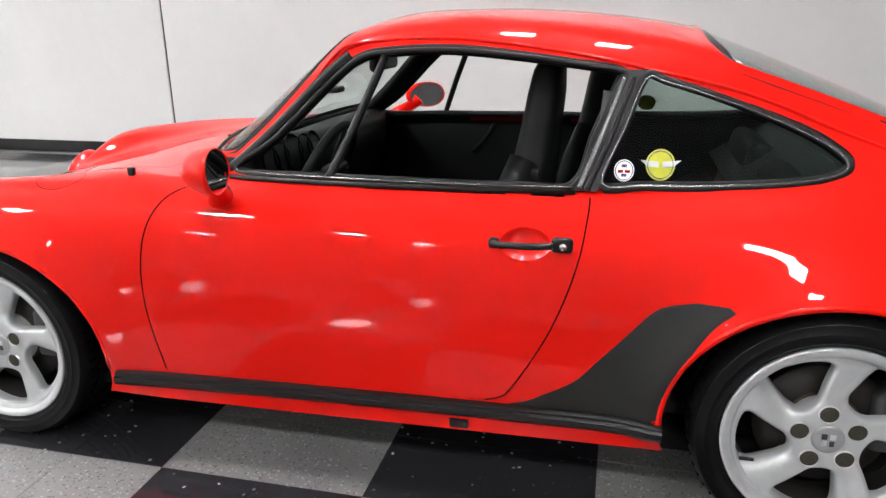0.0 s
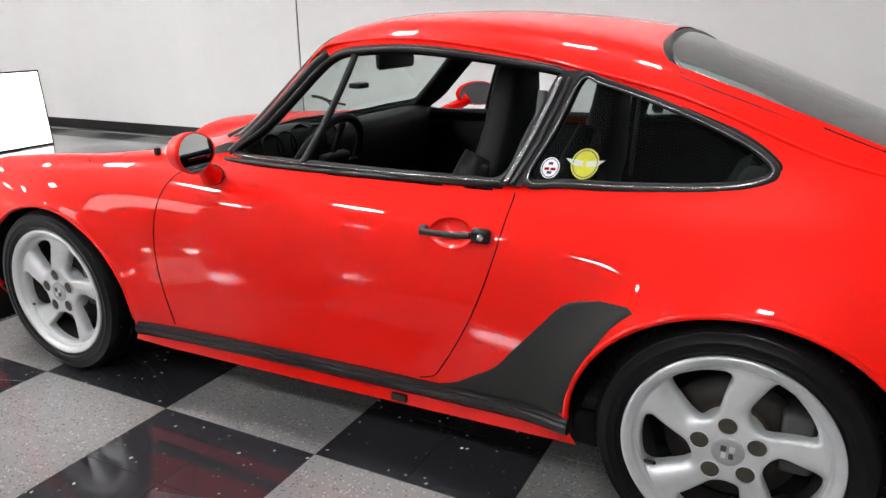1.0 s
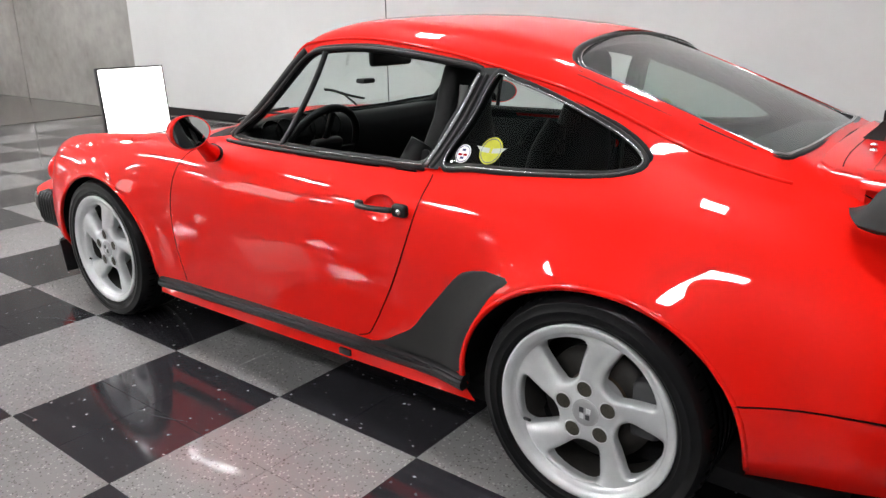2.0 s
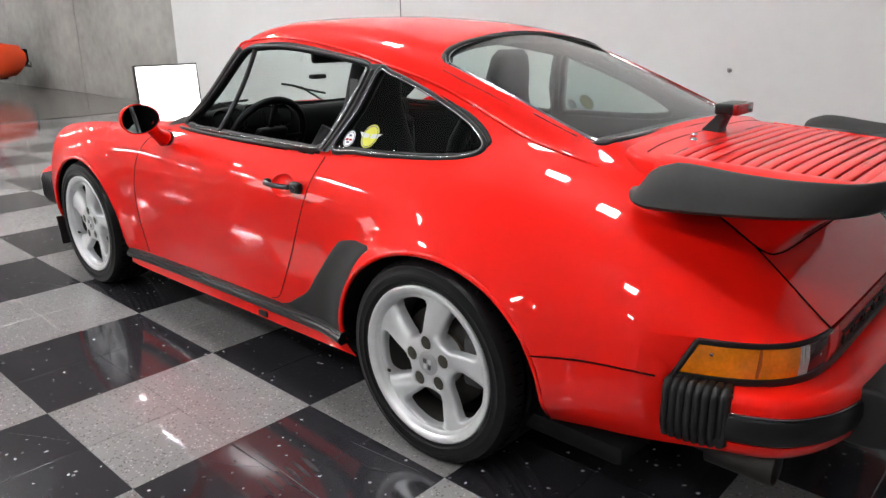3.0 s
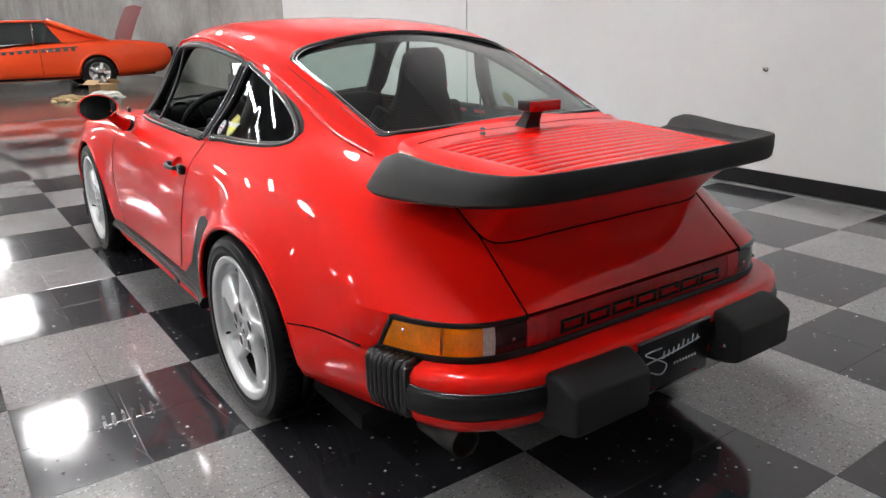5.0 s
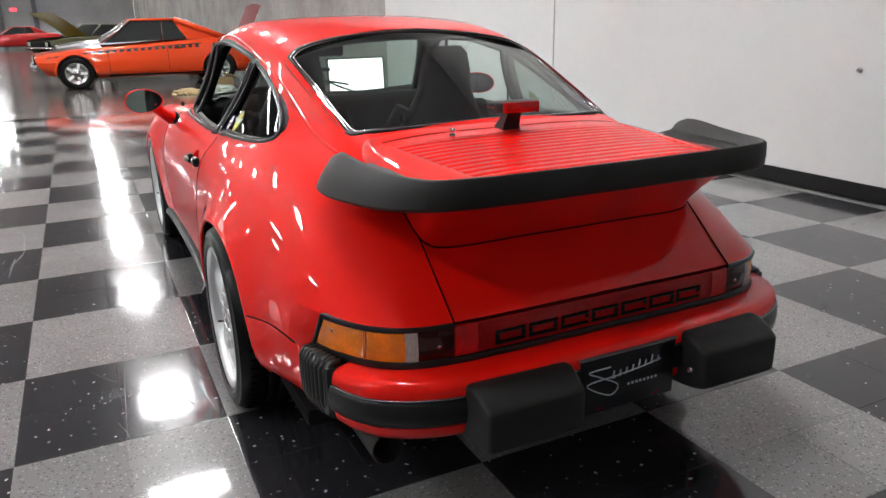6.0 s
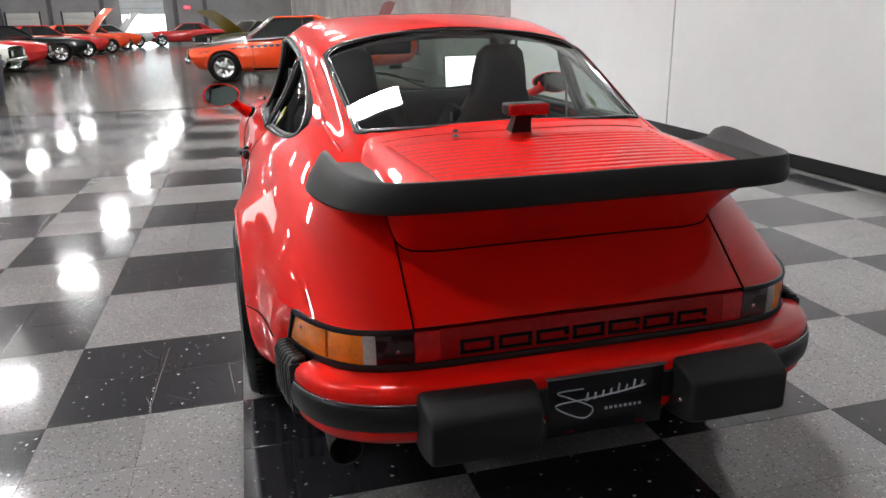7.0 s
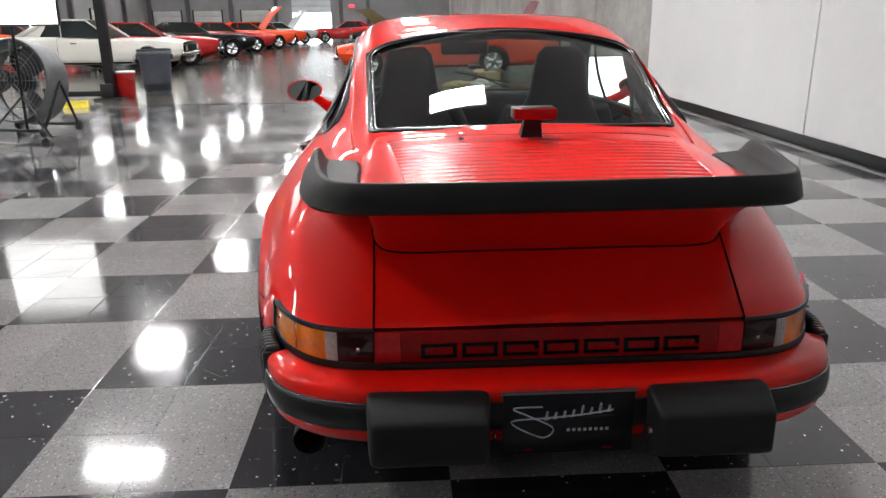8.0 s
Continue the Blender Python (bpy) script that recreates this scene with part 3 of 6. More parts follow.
for cu in (FW, RW):
    hole |= (np.hypot((FU - cu) / ARCH_A, (FZ - HUB) / ARCH_B) < 1) & (FZ < 0.72)
dg, qg = side & inside(DOOR_GLASS, FU, FZ), side & inside(QUARTER, FU, FZ)
ws, rs = ~side & inside(WSCREEN, FU, FV), ~side & inside(RSCREEN, FU, FV)
ws |= (FJ > 66) & inside(WSCREEN, FU, FV)
rs |= (FJ > 66) & inside(RSCREEN, FU, FV)
door = side & inside(DOOR, FU, FZ) & (FJ < J7 + 2) & ~dg
SCOOP = [(.432 + .060 * math.cos(k * math.tau / 40), .708 + .036 * math.sin(k * math.tau / 40)) for k in range(40)]
scoop = side & inside(SCOOP, FU, FZ) & (FJ < J7 + 2)
door &= ~scoop
LID = (FU > 1.50) & (FV < 0.43 + 0.0 * FU) & (FJ > J7)
HOOD = (FU < -0.66) & (FV < np.interp(FU, [-2.05, -1.1, -.66], [.30, .42, .52])) & (FJ > J7)
skin = ~(hole | dg | qg | ws | rs | door | scoop | LID | HOOD)


def snap(mask, poly, x, y, reach=.016):
    """Slide the grid points on the rim of a mask onto the outline poly, in the plane (x, y). Returns which moved."""
    pad = np.pad(mask, 1)
    near = np.stack([pad[:-1, :-1], pad[1:, :-1], pad[:-1, 1:], pad[1:, 1:]])
    I, J = np.nonzero(near.any(0) & ~near.all(0))
    Q = np.array(poly)[:, :2]
    A, B = Q, np.roll(Q, -1, 0)
    p = np.stack([x[I, J], y[I, J]], 1)[:, None, :]
    ab = (B - A)[None]
    t = np.clip(((p - A[None]) * ab).sum(2) / np.maximum((ab ** 2).sum(2), 1e-12), 0, 1)
    c = A[None] + t[..., None] * ab
    dist = np.linalg.norm(c - p, axis=2)
    k = dist.argmin(1)
    best = c[np.arange(len(k)), k]
    ok = dist.min(1) < reach
    I, J, best = I[ok], J[ok], best[ok]
    x[I, J], y[I, J] = best[:, 0], best[:, 1]
    return list(zip(I, J))


def sheet_terms(u, z):
    u, z = np.asarray(u, float) - .4, np.asarray(z, float) - .95
    return np.stack([np.ones_like(u), u, z, u * u, u * z, u ** 3, z * z], 1)


_q = np.array([(u, z, side_v(u, z)) for u, z in DOOR_GLASS + QUARTER if z < 1.09])
SHEET = np.linalg.lstsq(sheet_terms(_q[:, 0], _q[:, 1]), _q[:, 2], rcond=None)[0]


def sheet_v(u, z):
    return sheet_terms(np.atleast_1d(u), np.atleast_1d(z)) @ SHEET


PILLAR = [(.525, .826), (.632, 1.098), (.700, 1.098), (.600, .826)]
for cu in (FW, RW):
    ring = [(cu + ARCH_A * math.cos(a), HUB + ARCH_B * math.sin(a)) for a in np.linspace(0, math.tau, 180)[:-1]]
    for i, j in snap(hole & (np.abs(FU - cu) < .6), ring, PU, SZ, .02):
        SV[i, j] = side_v(PU[i, j], SZ[i, j])
for i, j in snap(scoop, SCOOP, PU, SZ, .02) + snap(door | dg | scoop, DOOR, PU, SZ, .014):
    SV[i, j] = side_v(PU[i, j], SZ[i, j])
for outline in (DOOR_GLASS, QUARTER, PILLAR):
    lie = inside(outline, PU, SZ) & (np.arange(NS) <= J8)[None, :]
    SV[lie] = sheet_v(PU[lie], SZ[lie]) - .001
for mask, outline in ((dg, DOOR_GLASS), (qg, QUARTER)):
    for i, j in snap(mask, outline, PU, SZ, .014):
        SV[i, j] = float(sheet_v(PU[i, j], SZ[i, j])[0]) - .001
for mask, outline in ((ws, WSCREEN), (rs, RSCREEN)):
    for i, j in snap(mask, outline, PU, SV, .018):
        SZ[i, j] = top_z(PU[i, j], SV[i, j])
SV[:, -1] = 0
# the rear window is one even sheet of its own
pad_ = np.pad(rs, 1)
pane = pad_[:-1, :-1] | pad_[1:, :-1] | pad_[:-1, 1:] | pad_[1:, 1:]


def pane_terms(u, v):
    u = u - 1.16
    return np.stack([u ** 0, u, u * u, v * v, v * v * u], -1)


FIT_ = np.linalg.lstsq(pane_terms(PU[pane], SV[pane]), SZ[pane], rcond=None)[0]
SZ[pane] = pane_terms(PU[pane], SV[pane]) @ FIT_
E_ = 1e-4
gu = (pane_terms(PU[pane] + E_, SV[pane]) - pane_terms(PU[pane] - E_, SV[pane])) @ FIT_ / (2 * E_)
gv = (pane_terms(PU[pane], SV[pane] + E_) - pane_terms(PU[pane], SV[pane] - E_)) @ FIT_ / (2 * E_)
n_ = np.stack([-gu, gv, np.ones_like(gu)], -1)
NPANE = NL.copy()
NPANE[pane] = n_ / np.linalg.norm(n_, axis=1, keepdims=True)
PL = np.stack([PU, -SV, SZ], 2)
PR = np.stack([PU, SV, SZ], 2)


def shell(name, mask, material, parent, left=True, right=True, label="", lift=0.0, NL=NL, NR=NR):
    """The masked part of the skin, on one or both sides, moved by lift along the normals."""
    obs = []
    for use, P, N, fl in ((left, PL, NL, False), (right, PR, NR, True)):
        if use:
            obs.append(grid_mesh(name, P + N * lift, N, mask, fl))
    if len(obs) == 2:
        a, b = obs
        me = bpy.data.meshes.new(name)
        va = [v.co[:] for v in a.vertices]
        vb = [v.co[:] for v in b.vertices]
        me.from_pydata(va + vb, [], [tuple(p.vertices) for p in a.polygons] + [tuple(i + len(va) for i in p.vertices) for p in b.polygons])
        me.polygons.foreach_set("use_smooth", [True] * len(me.polygons))
        used_n = []
        for P, N, fl in ((PL, NL, False), (PR, NR, True)):
            I, J = np.nonzero(mask)
            n = P.shape[1]
            q = np.unique(np.stack([I * n + J, (I + 1) * n + J, (I + 1) * n + J + 1, I * n + J + 1], 1))
            used_n += N.reshape(-1, 3)[q].tolist()
        me.normals_split_custom_set_from_vertices(used_n)
        obs = [me]
    return link_mesh(name, obs[0], material, parent, label)


shell("body", skin, RED, CAR)
shell("front_lid", HOOD, RED, CAR)
shell("engine_lid", LID, RED, CAR)
shell("door", door, RED, CAR, True, False)
shell("door", door, RED, CAR, False, True)
shell("windscreen", ws, GLASS, CAR, label="clear curved windscreen")
shell("rear_window", rs, GLASS_REAR, CAR, lift=-.007, NL=NPANE, NR=NPANE * np.array([1, -1, 1]), label="green tinted curved rear window with heater lines")
shell("quarter_window", qg, GLASS_SIDE, CAR, True, False, lift=-0.006)
shell("quarter_window", qg, GLASS_SIDE, CAR, False, True, lift=-0.006)


def on_side(poly, sgn, out=0.0):
    return [(u, sgn * (side_v(u, z) + out), z) for u, z in poly]


def on_glass(poly, sgn, out=0.0):
    """Points on the even, slightly crowned sheet in which the side windows lie, so that their trim runs true."""
    P = np.array(poly, float)[:, :2]
    v = sheet_terms(P[:, 0], P[:, 1]) @ SHEET
    return [(a, sgn * (b + out), c) for a, b, c in zip(P[:, 0], v, P[:, 1])]


def on_top(poly, out=0.0):
    return [(u, v, top_z(u, v) + out) for u, v in poly]


def line(name, pts, r, material, closed=False, parent=None, seg=6, flat=1.0, label=""):
    return part(name, tube(bmesh.new(), pts, r, seg, closed, flat), material, parent or CAR, label)


def dense(pts, n):
    return rounded(pts, n, False)


for s in (-1, 1):
    line("door_gap", on_side(DOOR_F[3:], s), 0.0019, GROOVE)
    line("door_gap", on_side(DOOR_R, s), 0.0019, GROOVE)
    part("door_window_seal", tube(bmesh.new(), on_glass(DOOR_GLASS, s, .0), .0050, 8, True, 1.45, (0, 1, 0)), BLACK_TRIM, CAR)
    part("quarter_window_seal", tube(bmesh.new(), on_glass(QUARTER, s, .0), .0052, 8, True, 1.7, (0, 1, 0)), BLACK_TRIM, CAR, "black rubber quarter window seal")
    strip_ = on_glass([(.87 + (u - .87) * .978, .955 + (z - .955) * .952) for u, z in QUARTER], s, .0050)
    line("quarter_window_bright_strip", strip_, .0032, SATIN, True)
    part("door_window_bright_strip", tube(bmesh.new(), on_glass(dense([(.548, .832), (.590, .94), (.640, 1.082)], 8), s, .0085), .0038, 8, False, 1.8, (0, 1, 0)), SATIN, CAR)
    part("screen_pillar_frame", tube(bmesh.new(), on_glass(dense([(-.402, .832), (-.296, .922), (-.138, 1.074), (-.062, 1.132)], 6), s, .0), .0060, 8, False, 2.2, (0, 1, 0)), BLACK_TRIM, CAR, "black window frame along the screen pillar")
    line("belt_bright_strip", on_glass(dense([(-.36, .8295), (-.06, .8295), (.25, .831), (.535, .834)], 6), s, .0085), .0022, SATIN)
    bm = bmesh.new()
    rings(bm, [on_glass([(a_ + (b_ - a_) * t, z) for t in np.linspace(0, 1, 5)], s, .004) for z, a_, b_ in [(z, float(np.interp(z, [.826, .94, 1.06, 1.098], [.532, .578, .628, .640])), float(np.interp(z, [.826, .96, 1.082, 1.098], [.590, .638, .684, .692]))) for z in np.linspace(.826, 1.098, 12)]], False, False)
    part("pillar_panel", bm, BLACK_TRIM, CAR, "black pillar panel behind the door window")
    # dark inner edge of the window openings
    line("inner_window_edge", on_glass(DOOR_GLASS, s, -0.016), 0.014, LEATHER, True, seg=8)
    line("inner_window_edge", on_glass(QUARTER, s, -0.018), 0.014, LEATHER, True, seg=8)
    # window frame between door and quarter light, and the vent bar
    line("door_frame", on_glass(dense([(.566, .828), (.610, .93), (.662, 1.080)], 8), s, 0.002), 0.0075, BLACK_TRIM, seg=8)
    part("vent_bar", tube(bmesh.new(), on_glass(dense([(-.100, .826), (-.040, .965), (.034, 1.132)], 8), s, -.002), .0070, 8, False, 1.6, (0, 1, 0)), BLACK_TRIM, CAR)
    line("belt_strip", on_side(dense([(-.40, .818), (-.06, .817), (.25, .818), (.54, .821)], 6), s, 0.002), 0.0070, BLACK_TRIM, seg=8)
    line("drip_rail", on_side(dense([(-.30, .905), (-.26, .948), (-.175, 1.056), (-.105, 1.139), (-.03, 1.162), (.2, 1.172), (.485, 1.140), (.69, 1.099), (.89, 1.052), (1.026, 1.005), (1.164, .948), (1.27, .91), (1.38, .882), (1.47, .862)], 5), s, 0.0), 0.0050, RED, seg=8)
    line("bumper_gap", on_side(dense([(1.475, .433), (1.63, .447), (1.78, .457)], 5), s), 0.0022, GROOVE)
    for cu in (FW, RW):
        pts = []
        for k in range(41):
            a = radians(-7 + 194 * k / 40)
            u, z = cu + ARCH_A * math.cos(a), HUB + ARCH_B * math.sin(a)
            pts.append((u, s * (side_v(u, z) - 0.006), z))
        line("arch_lip", pts, 0.0085, RED, seg=8, label="rolled red wheel arch lip")
        bm = bmesh.new()
        inner = [(cu + (p[0] - cu) * 1.0, s * 0.45, p[2]) for p in pts]
        rings(bm, [pts, inner], False, False)
        part("wheel_arch_liner", bm, DARK, CAR)
line("inner_windscreen_edge", on_top(WSCREEN, -0.022), 0.017, LEATHER, True, seg=8)
line("inner_rear_window_edge", on_top(RSCREEN, -0.020), 0.014, LEATHER, True, seg=8)
line("windscreen_seal", on_top(WSCREEN, -0.001), 0.0048, BLACK_TRIM, True, seg=8)
rim_ = on_top([(1.16 + (u - 1.16) * .992, v * .990) for u, v in RSCREEN], -.0045)
part("rear_window_seal", tube(bmesh.new(), rim_, [.0075 - .0025 * min(max((u - .86) / .06, 0), 1) for u, v, z in rim_], 8, True, 1.9), BLACK_TRIM, CAR, "black rubber rear window seal")
line("rear_window_bright_strip", on_top([(1.16 + (u - 1.16) * .964, v * .956) for u, v in RSCREEN], -.0045), 0.0024, CHROME, True)
line("rear_window_bright_strip", on_top([(1.16 + (u - 1.16) * .982, v * .978) for u, v in RSCREEN], -.0002), 0.0019, CHROME, True)
# engine lid and front lid gaps
LIDLINE = dense([(2.05, -.432), (1.95, -.432), (1.75, -.432), (1.60, -.43), (1.52, -.40), (1.505, -.30), (1.50, 0), (1.505, .30), (1.52, .40), (1.60, .43), (1.75, .432), (1.95, .432), (2.05, .432)], 6)
line("engine_lid_gap", on_top(LIDLINE, -.0006), 0.0021, GROOVE)
HL = dense([(-1.95, -.30), (-1.6, -.36), (-1.1, -.42), (-.75, -.50), (-.67, -.45), (-.66, 0), (-.67, .45), (-.75, .50), (-1.1, .42), (-1.6, .36), (-1.95, .30)], 6)
line("front_lid_gap", on_top(HL, -.0008), 0.0015, GROOVE)
# ---- car: inner trim, underside, sills, tail, bumpers, spoiler ----
cabin = (FU > -0.60) & (FU < 1.47) & (FZ > 0.26)
shell("inner_trim", (skin | door) & cabin & ~hole, LEATHER, CAR, lift=-0.022, label="black interior lining")
boxpart("underbody", (3.5, 1.42, 0.06), (-0.05, 0, 0.185), DARK, CAR, 0.02)
boxpart("engine_bay_floor", (0.62, 1.0, 0.16), (1.62, 0, 0.26), DARK, CAR, 0.03)


def strip_on_side(name, pts, sgn, h, th, out, material, label=""):
    """A moulding of height h and thickness th along side points (u, z)."""
    loops = []
    for u, z in pts:
        v = side_v(u, z) + out
        prof = [(v - 0.02, z - h / 2), (v + th * .55, z - h / 2), (v + th, z - h / 2 + th * .5), (v + th, z + h * .12), (v + th * .72, z + h * .22), (v + th * .72, z + h * .36), (v + th * .4, z + h / 2), (v - 0.02, z + h / 2)]
        loops.append([(u, sgn * a, b) for a, b in prof])
    bm = bmesh.new()
    rings(bm, loops)
    return flat_angle(part(name, bm, material, CAR, label), 40)


GL = rounded([(.40, .284), (.45, .300), (.485, .321), (.564, .371), (.613, .429), (.673, .499), (.731, .567), (.766, .589), (.83, .604)], 6, False)
GR = rounded([(.755, .284), (.757, .300), (.772, .349), (.788, .400), (.808, .455), (.834, .505), (.862, .548), (.889, .577), (.910, .593), (.896, .604)], 6, False)
for s in (-1, 1):
    strip_on_side("sill_moulding", dense([(-.745, .236), (-.3, .247), (.3, .260), (.775, .272)], 8), s, 0.042, 0.026, 0.002, BLACK_TRIM, "black rubber sill moulding")
    zs = np.linspace(.284, .604, 32)
    lu, ru = np.interp(zs, *np.array(GL).T[::-1]), np.interp(zs, *np.array(GR).T[::-1])
    bm = bmesh.new()
    loops = []
    for z, a, b in zip(zs, lu, ru):
        row = [a + (b - a) * t for t in np.linspace(0, 1, 13)]
        loops.append([(u, s * (side_v(u, z) + (0.0005 if k in (0, 12) else 0.0028)), z) for k, u in enumerate(row)])
    rings(bm, loops, False, False)
    part("stone_guard", bm, RUBBER, CAR, "black stone guard ahead of the wheel arch")
    boxpart("jack_point", (0.05, 0.014, 0.022), (.27, s * .774, .208), BLACK_TRIM, CAR, 0.003)
    # door handle with its scoop and lock
    bm = bmesh.new()
    loops = []
    for r, dpt in ((1.03, .0008), (1.0, 0), (.93, -.006), (.80, -.012), (.6, -.0165), (.35, -.0185), (.08, -.019)):
        loops.append([(.432 + .060 * r * math.cos(a), s * (side_v(.432 + .060 * r * math.cos(a), .708 + .036 * r * math.sin(a)) + dpt), .708 + .036 * r * math.sin(a)) for a in [k * math.tau / 40 for k in range(40)]])
    rings(bm, loops, True, True)
    bm.faces.ensure_lookup_table()
    bmesh.ops.delete(bm, geom=[f for f in bm.faces if len(f.verts) > 4 and f.calc_area() > .004], context="FACES_ONLY")
    part("handle_scoop", bm, RED, CAR)
    hp = [(u, s * (side_v(u, .712) + o), z) for u, o, z in ((.352, .010, .710), (.37, .026, .711), (.42, .034, .713), (.46, .034, .714), (.50, .028, .716))]
    hdl = line("door_handle", rounded(hp, 4, False), 0.0085, BLACK_TRIM, seg=8, label="black door pull with chrome lock")
    bm = box(bmesh.new(), (.052, .026, .038), (.520, s * (side_v(.52, .714) + .012), .714), 0.011, 3)
    part("lock_housing", bm, BLACK_TRIM, hdl)
    bm = box(bmesh.new(), (.026, .022, .026), (.358, s * (side_v(.358, .71) + .008), .710), 0.008, 3)
    part("handle_pivot", bm, BLACK_TRIM, hdl)
    bm = lathe(bmesh.new(), [(0.0, -.002), (.008, -.002), (.0095, .001), (.0095, .006)], 20, "y", (.523, s * (side_v(.52, .714) + .026), .713))
    part("lock_barrel", bm, CHROME, hdl)
    # door mirror
    loops = []
    turn, du = (.062, .060) if s > 0 else (.020, 0)     # the far glass is turned towards the driver
    for t in np.linspace(0, 1, 9):
        k = math.sqrt(max(1 - t ** 2.2, 0)) if t < 1 else 0.02
        loops.append([(du - .300 - .090 * t + (1 - t) * (turn * k * math.cos(a) - .007 * k * math.sin(a)), s * (.872 + .088 * k * math.cos(a) - .016 * t), .880 + (.056 - .012 * -math.cos(a) * 0.6) * k * math.sin(a)) for a in [q * math.tau / 28 for q in range(28)]])
    bm = bmesh.new()
    rings(bm, loops)
    mir = part("mirror_housing", bm, RED, CAR, "red teardrop door mirror")
    bm = bmesh.new()
    o0 = loops[0]
    c = np.mean(o0, axis=0)
    rings(bm, [[tuple(c + (np.array(p) - c) * k + np.array((dx, 0, 0))) for p in o0] for k, dx in ((1.005, 0.0), (.975, .005), (.93, .004), (.915, 0.0))], True, False)
    part("mirror_rim", bm, RED, mir)
    bm = bmesh.new()
    bm.faces.new([bm.verts.new(tuple(c + (np.array(p) - c) * .95 + np.array((.003, 0, 0)))) for p in o0])
    part("mirror_glass", bm, mat("mirror", (0.75, 0.78, 0.78), 0.02, 1.0), mir, "silvered mirror glass")
    st = rounded([(du - .335, s * .835, .862), (du * .7 - .345, s * .812, .835), (-.36, s * .783, .806), (-.372, s * .752, .784)], 4, False)
    part("mirror_stalk", tube(bmesh.new(), st, [.034 - .010 * math.sin(k / (len(st) - 1) * math.pi) for k in range(len(st))], 12), RED, mir)
    part("mirror_gasket", tube(bmesh.new(), [(-.372, s * .748, .790), (-.379, s * .733, .781)], .031, 14), BLACK_TRIM, mir)

# fuel flap, washer jet, wipers
fl = [(-.93 + .075 * math.cos(a), -(.665 + .05 * math.sin(a))) for a in [k * math.tau / 40 for k in range(40)]]
line("fuel_flap_gap", on_top(fl, -.0006), 0.0014, GROOVE, True)
boxpart("aerial_stub", (.02, .018, .026), (-.70, -.655, top_z(-.70, .655) + .012), BLACK_TRIM, CAR, 0.006)
for v0 in (-.18, .28):
    line("wiper_arm", on_top(dense([(-.655, v0), (-.60, v0 - .08), (-.53, v0 - .22)], 6), 0.018), 0.005, BLACK_TRIM)
    line("wiper_blade", on_top(dense([(-.56, v0 - .05), (-.53, v0 - .22), (-.49, v0 - .36)], 6), 0.012), 0.006, BLACK_TRIM)

# tail panel: lamps wrap round the corners
TB, TT = .463, .546


def tail_band(name, v0, v1, z0, z1, off, th, material, parent=CAR, label="", n=20):
    loops = []
    for v in np.linspace(v0, v1, n):
        du = (tail_u(v + .002) - tail_u(v - .002)) / .004
        nrm = Vector((1, -du, 0)).normalized()
        p = Vector((tail_u(v), v, 0))
        # the outer end leans in towards the top
        vt = v - math.copysign(.0155 * min(max((abs(v) - .60) / .09, 0), 1), v)
        dt = (tail_u(vt + .002) - tail_u(vt - .002)) / .004
        nt_ = Vector((1, -dt, 0)).normalized()
        q = Vector((tail_u(vt), vt, 0))
        k0, k1 = (z0 - TB) / (TT - TB), (z1 - TB) / (TT - TB)

        def at(k, o):
            k = min(max(k, 0), 1)
            w_ = (p + nrm * o) * (1 - k) + (q + nt_ * o) * k
            return w_
        a0, b0, a1, b1 = at(k0, off - th), at(k0, off), at(k1, off - th), at(k1, off)
        m_ = (b0 + b1) / 2
        loops.append([(a0.x, a0.y, z0), (b0.x, b0.y, z0), (m_.x + .002, m_.y, (z0 + z1) / 2), (b1.x - .002, b1.y, z1), (a1.x, a1.y, z1)])
    bm = bmesh.new()
    rings(bm, loops)
    return flat_angle(part(name, bm, material, parent, label), 50)


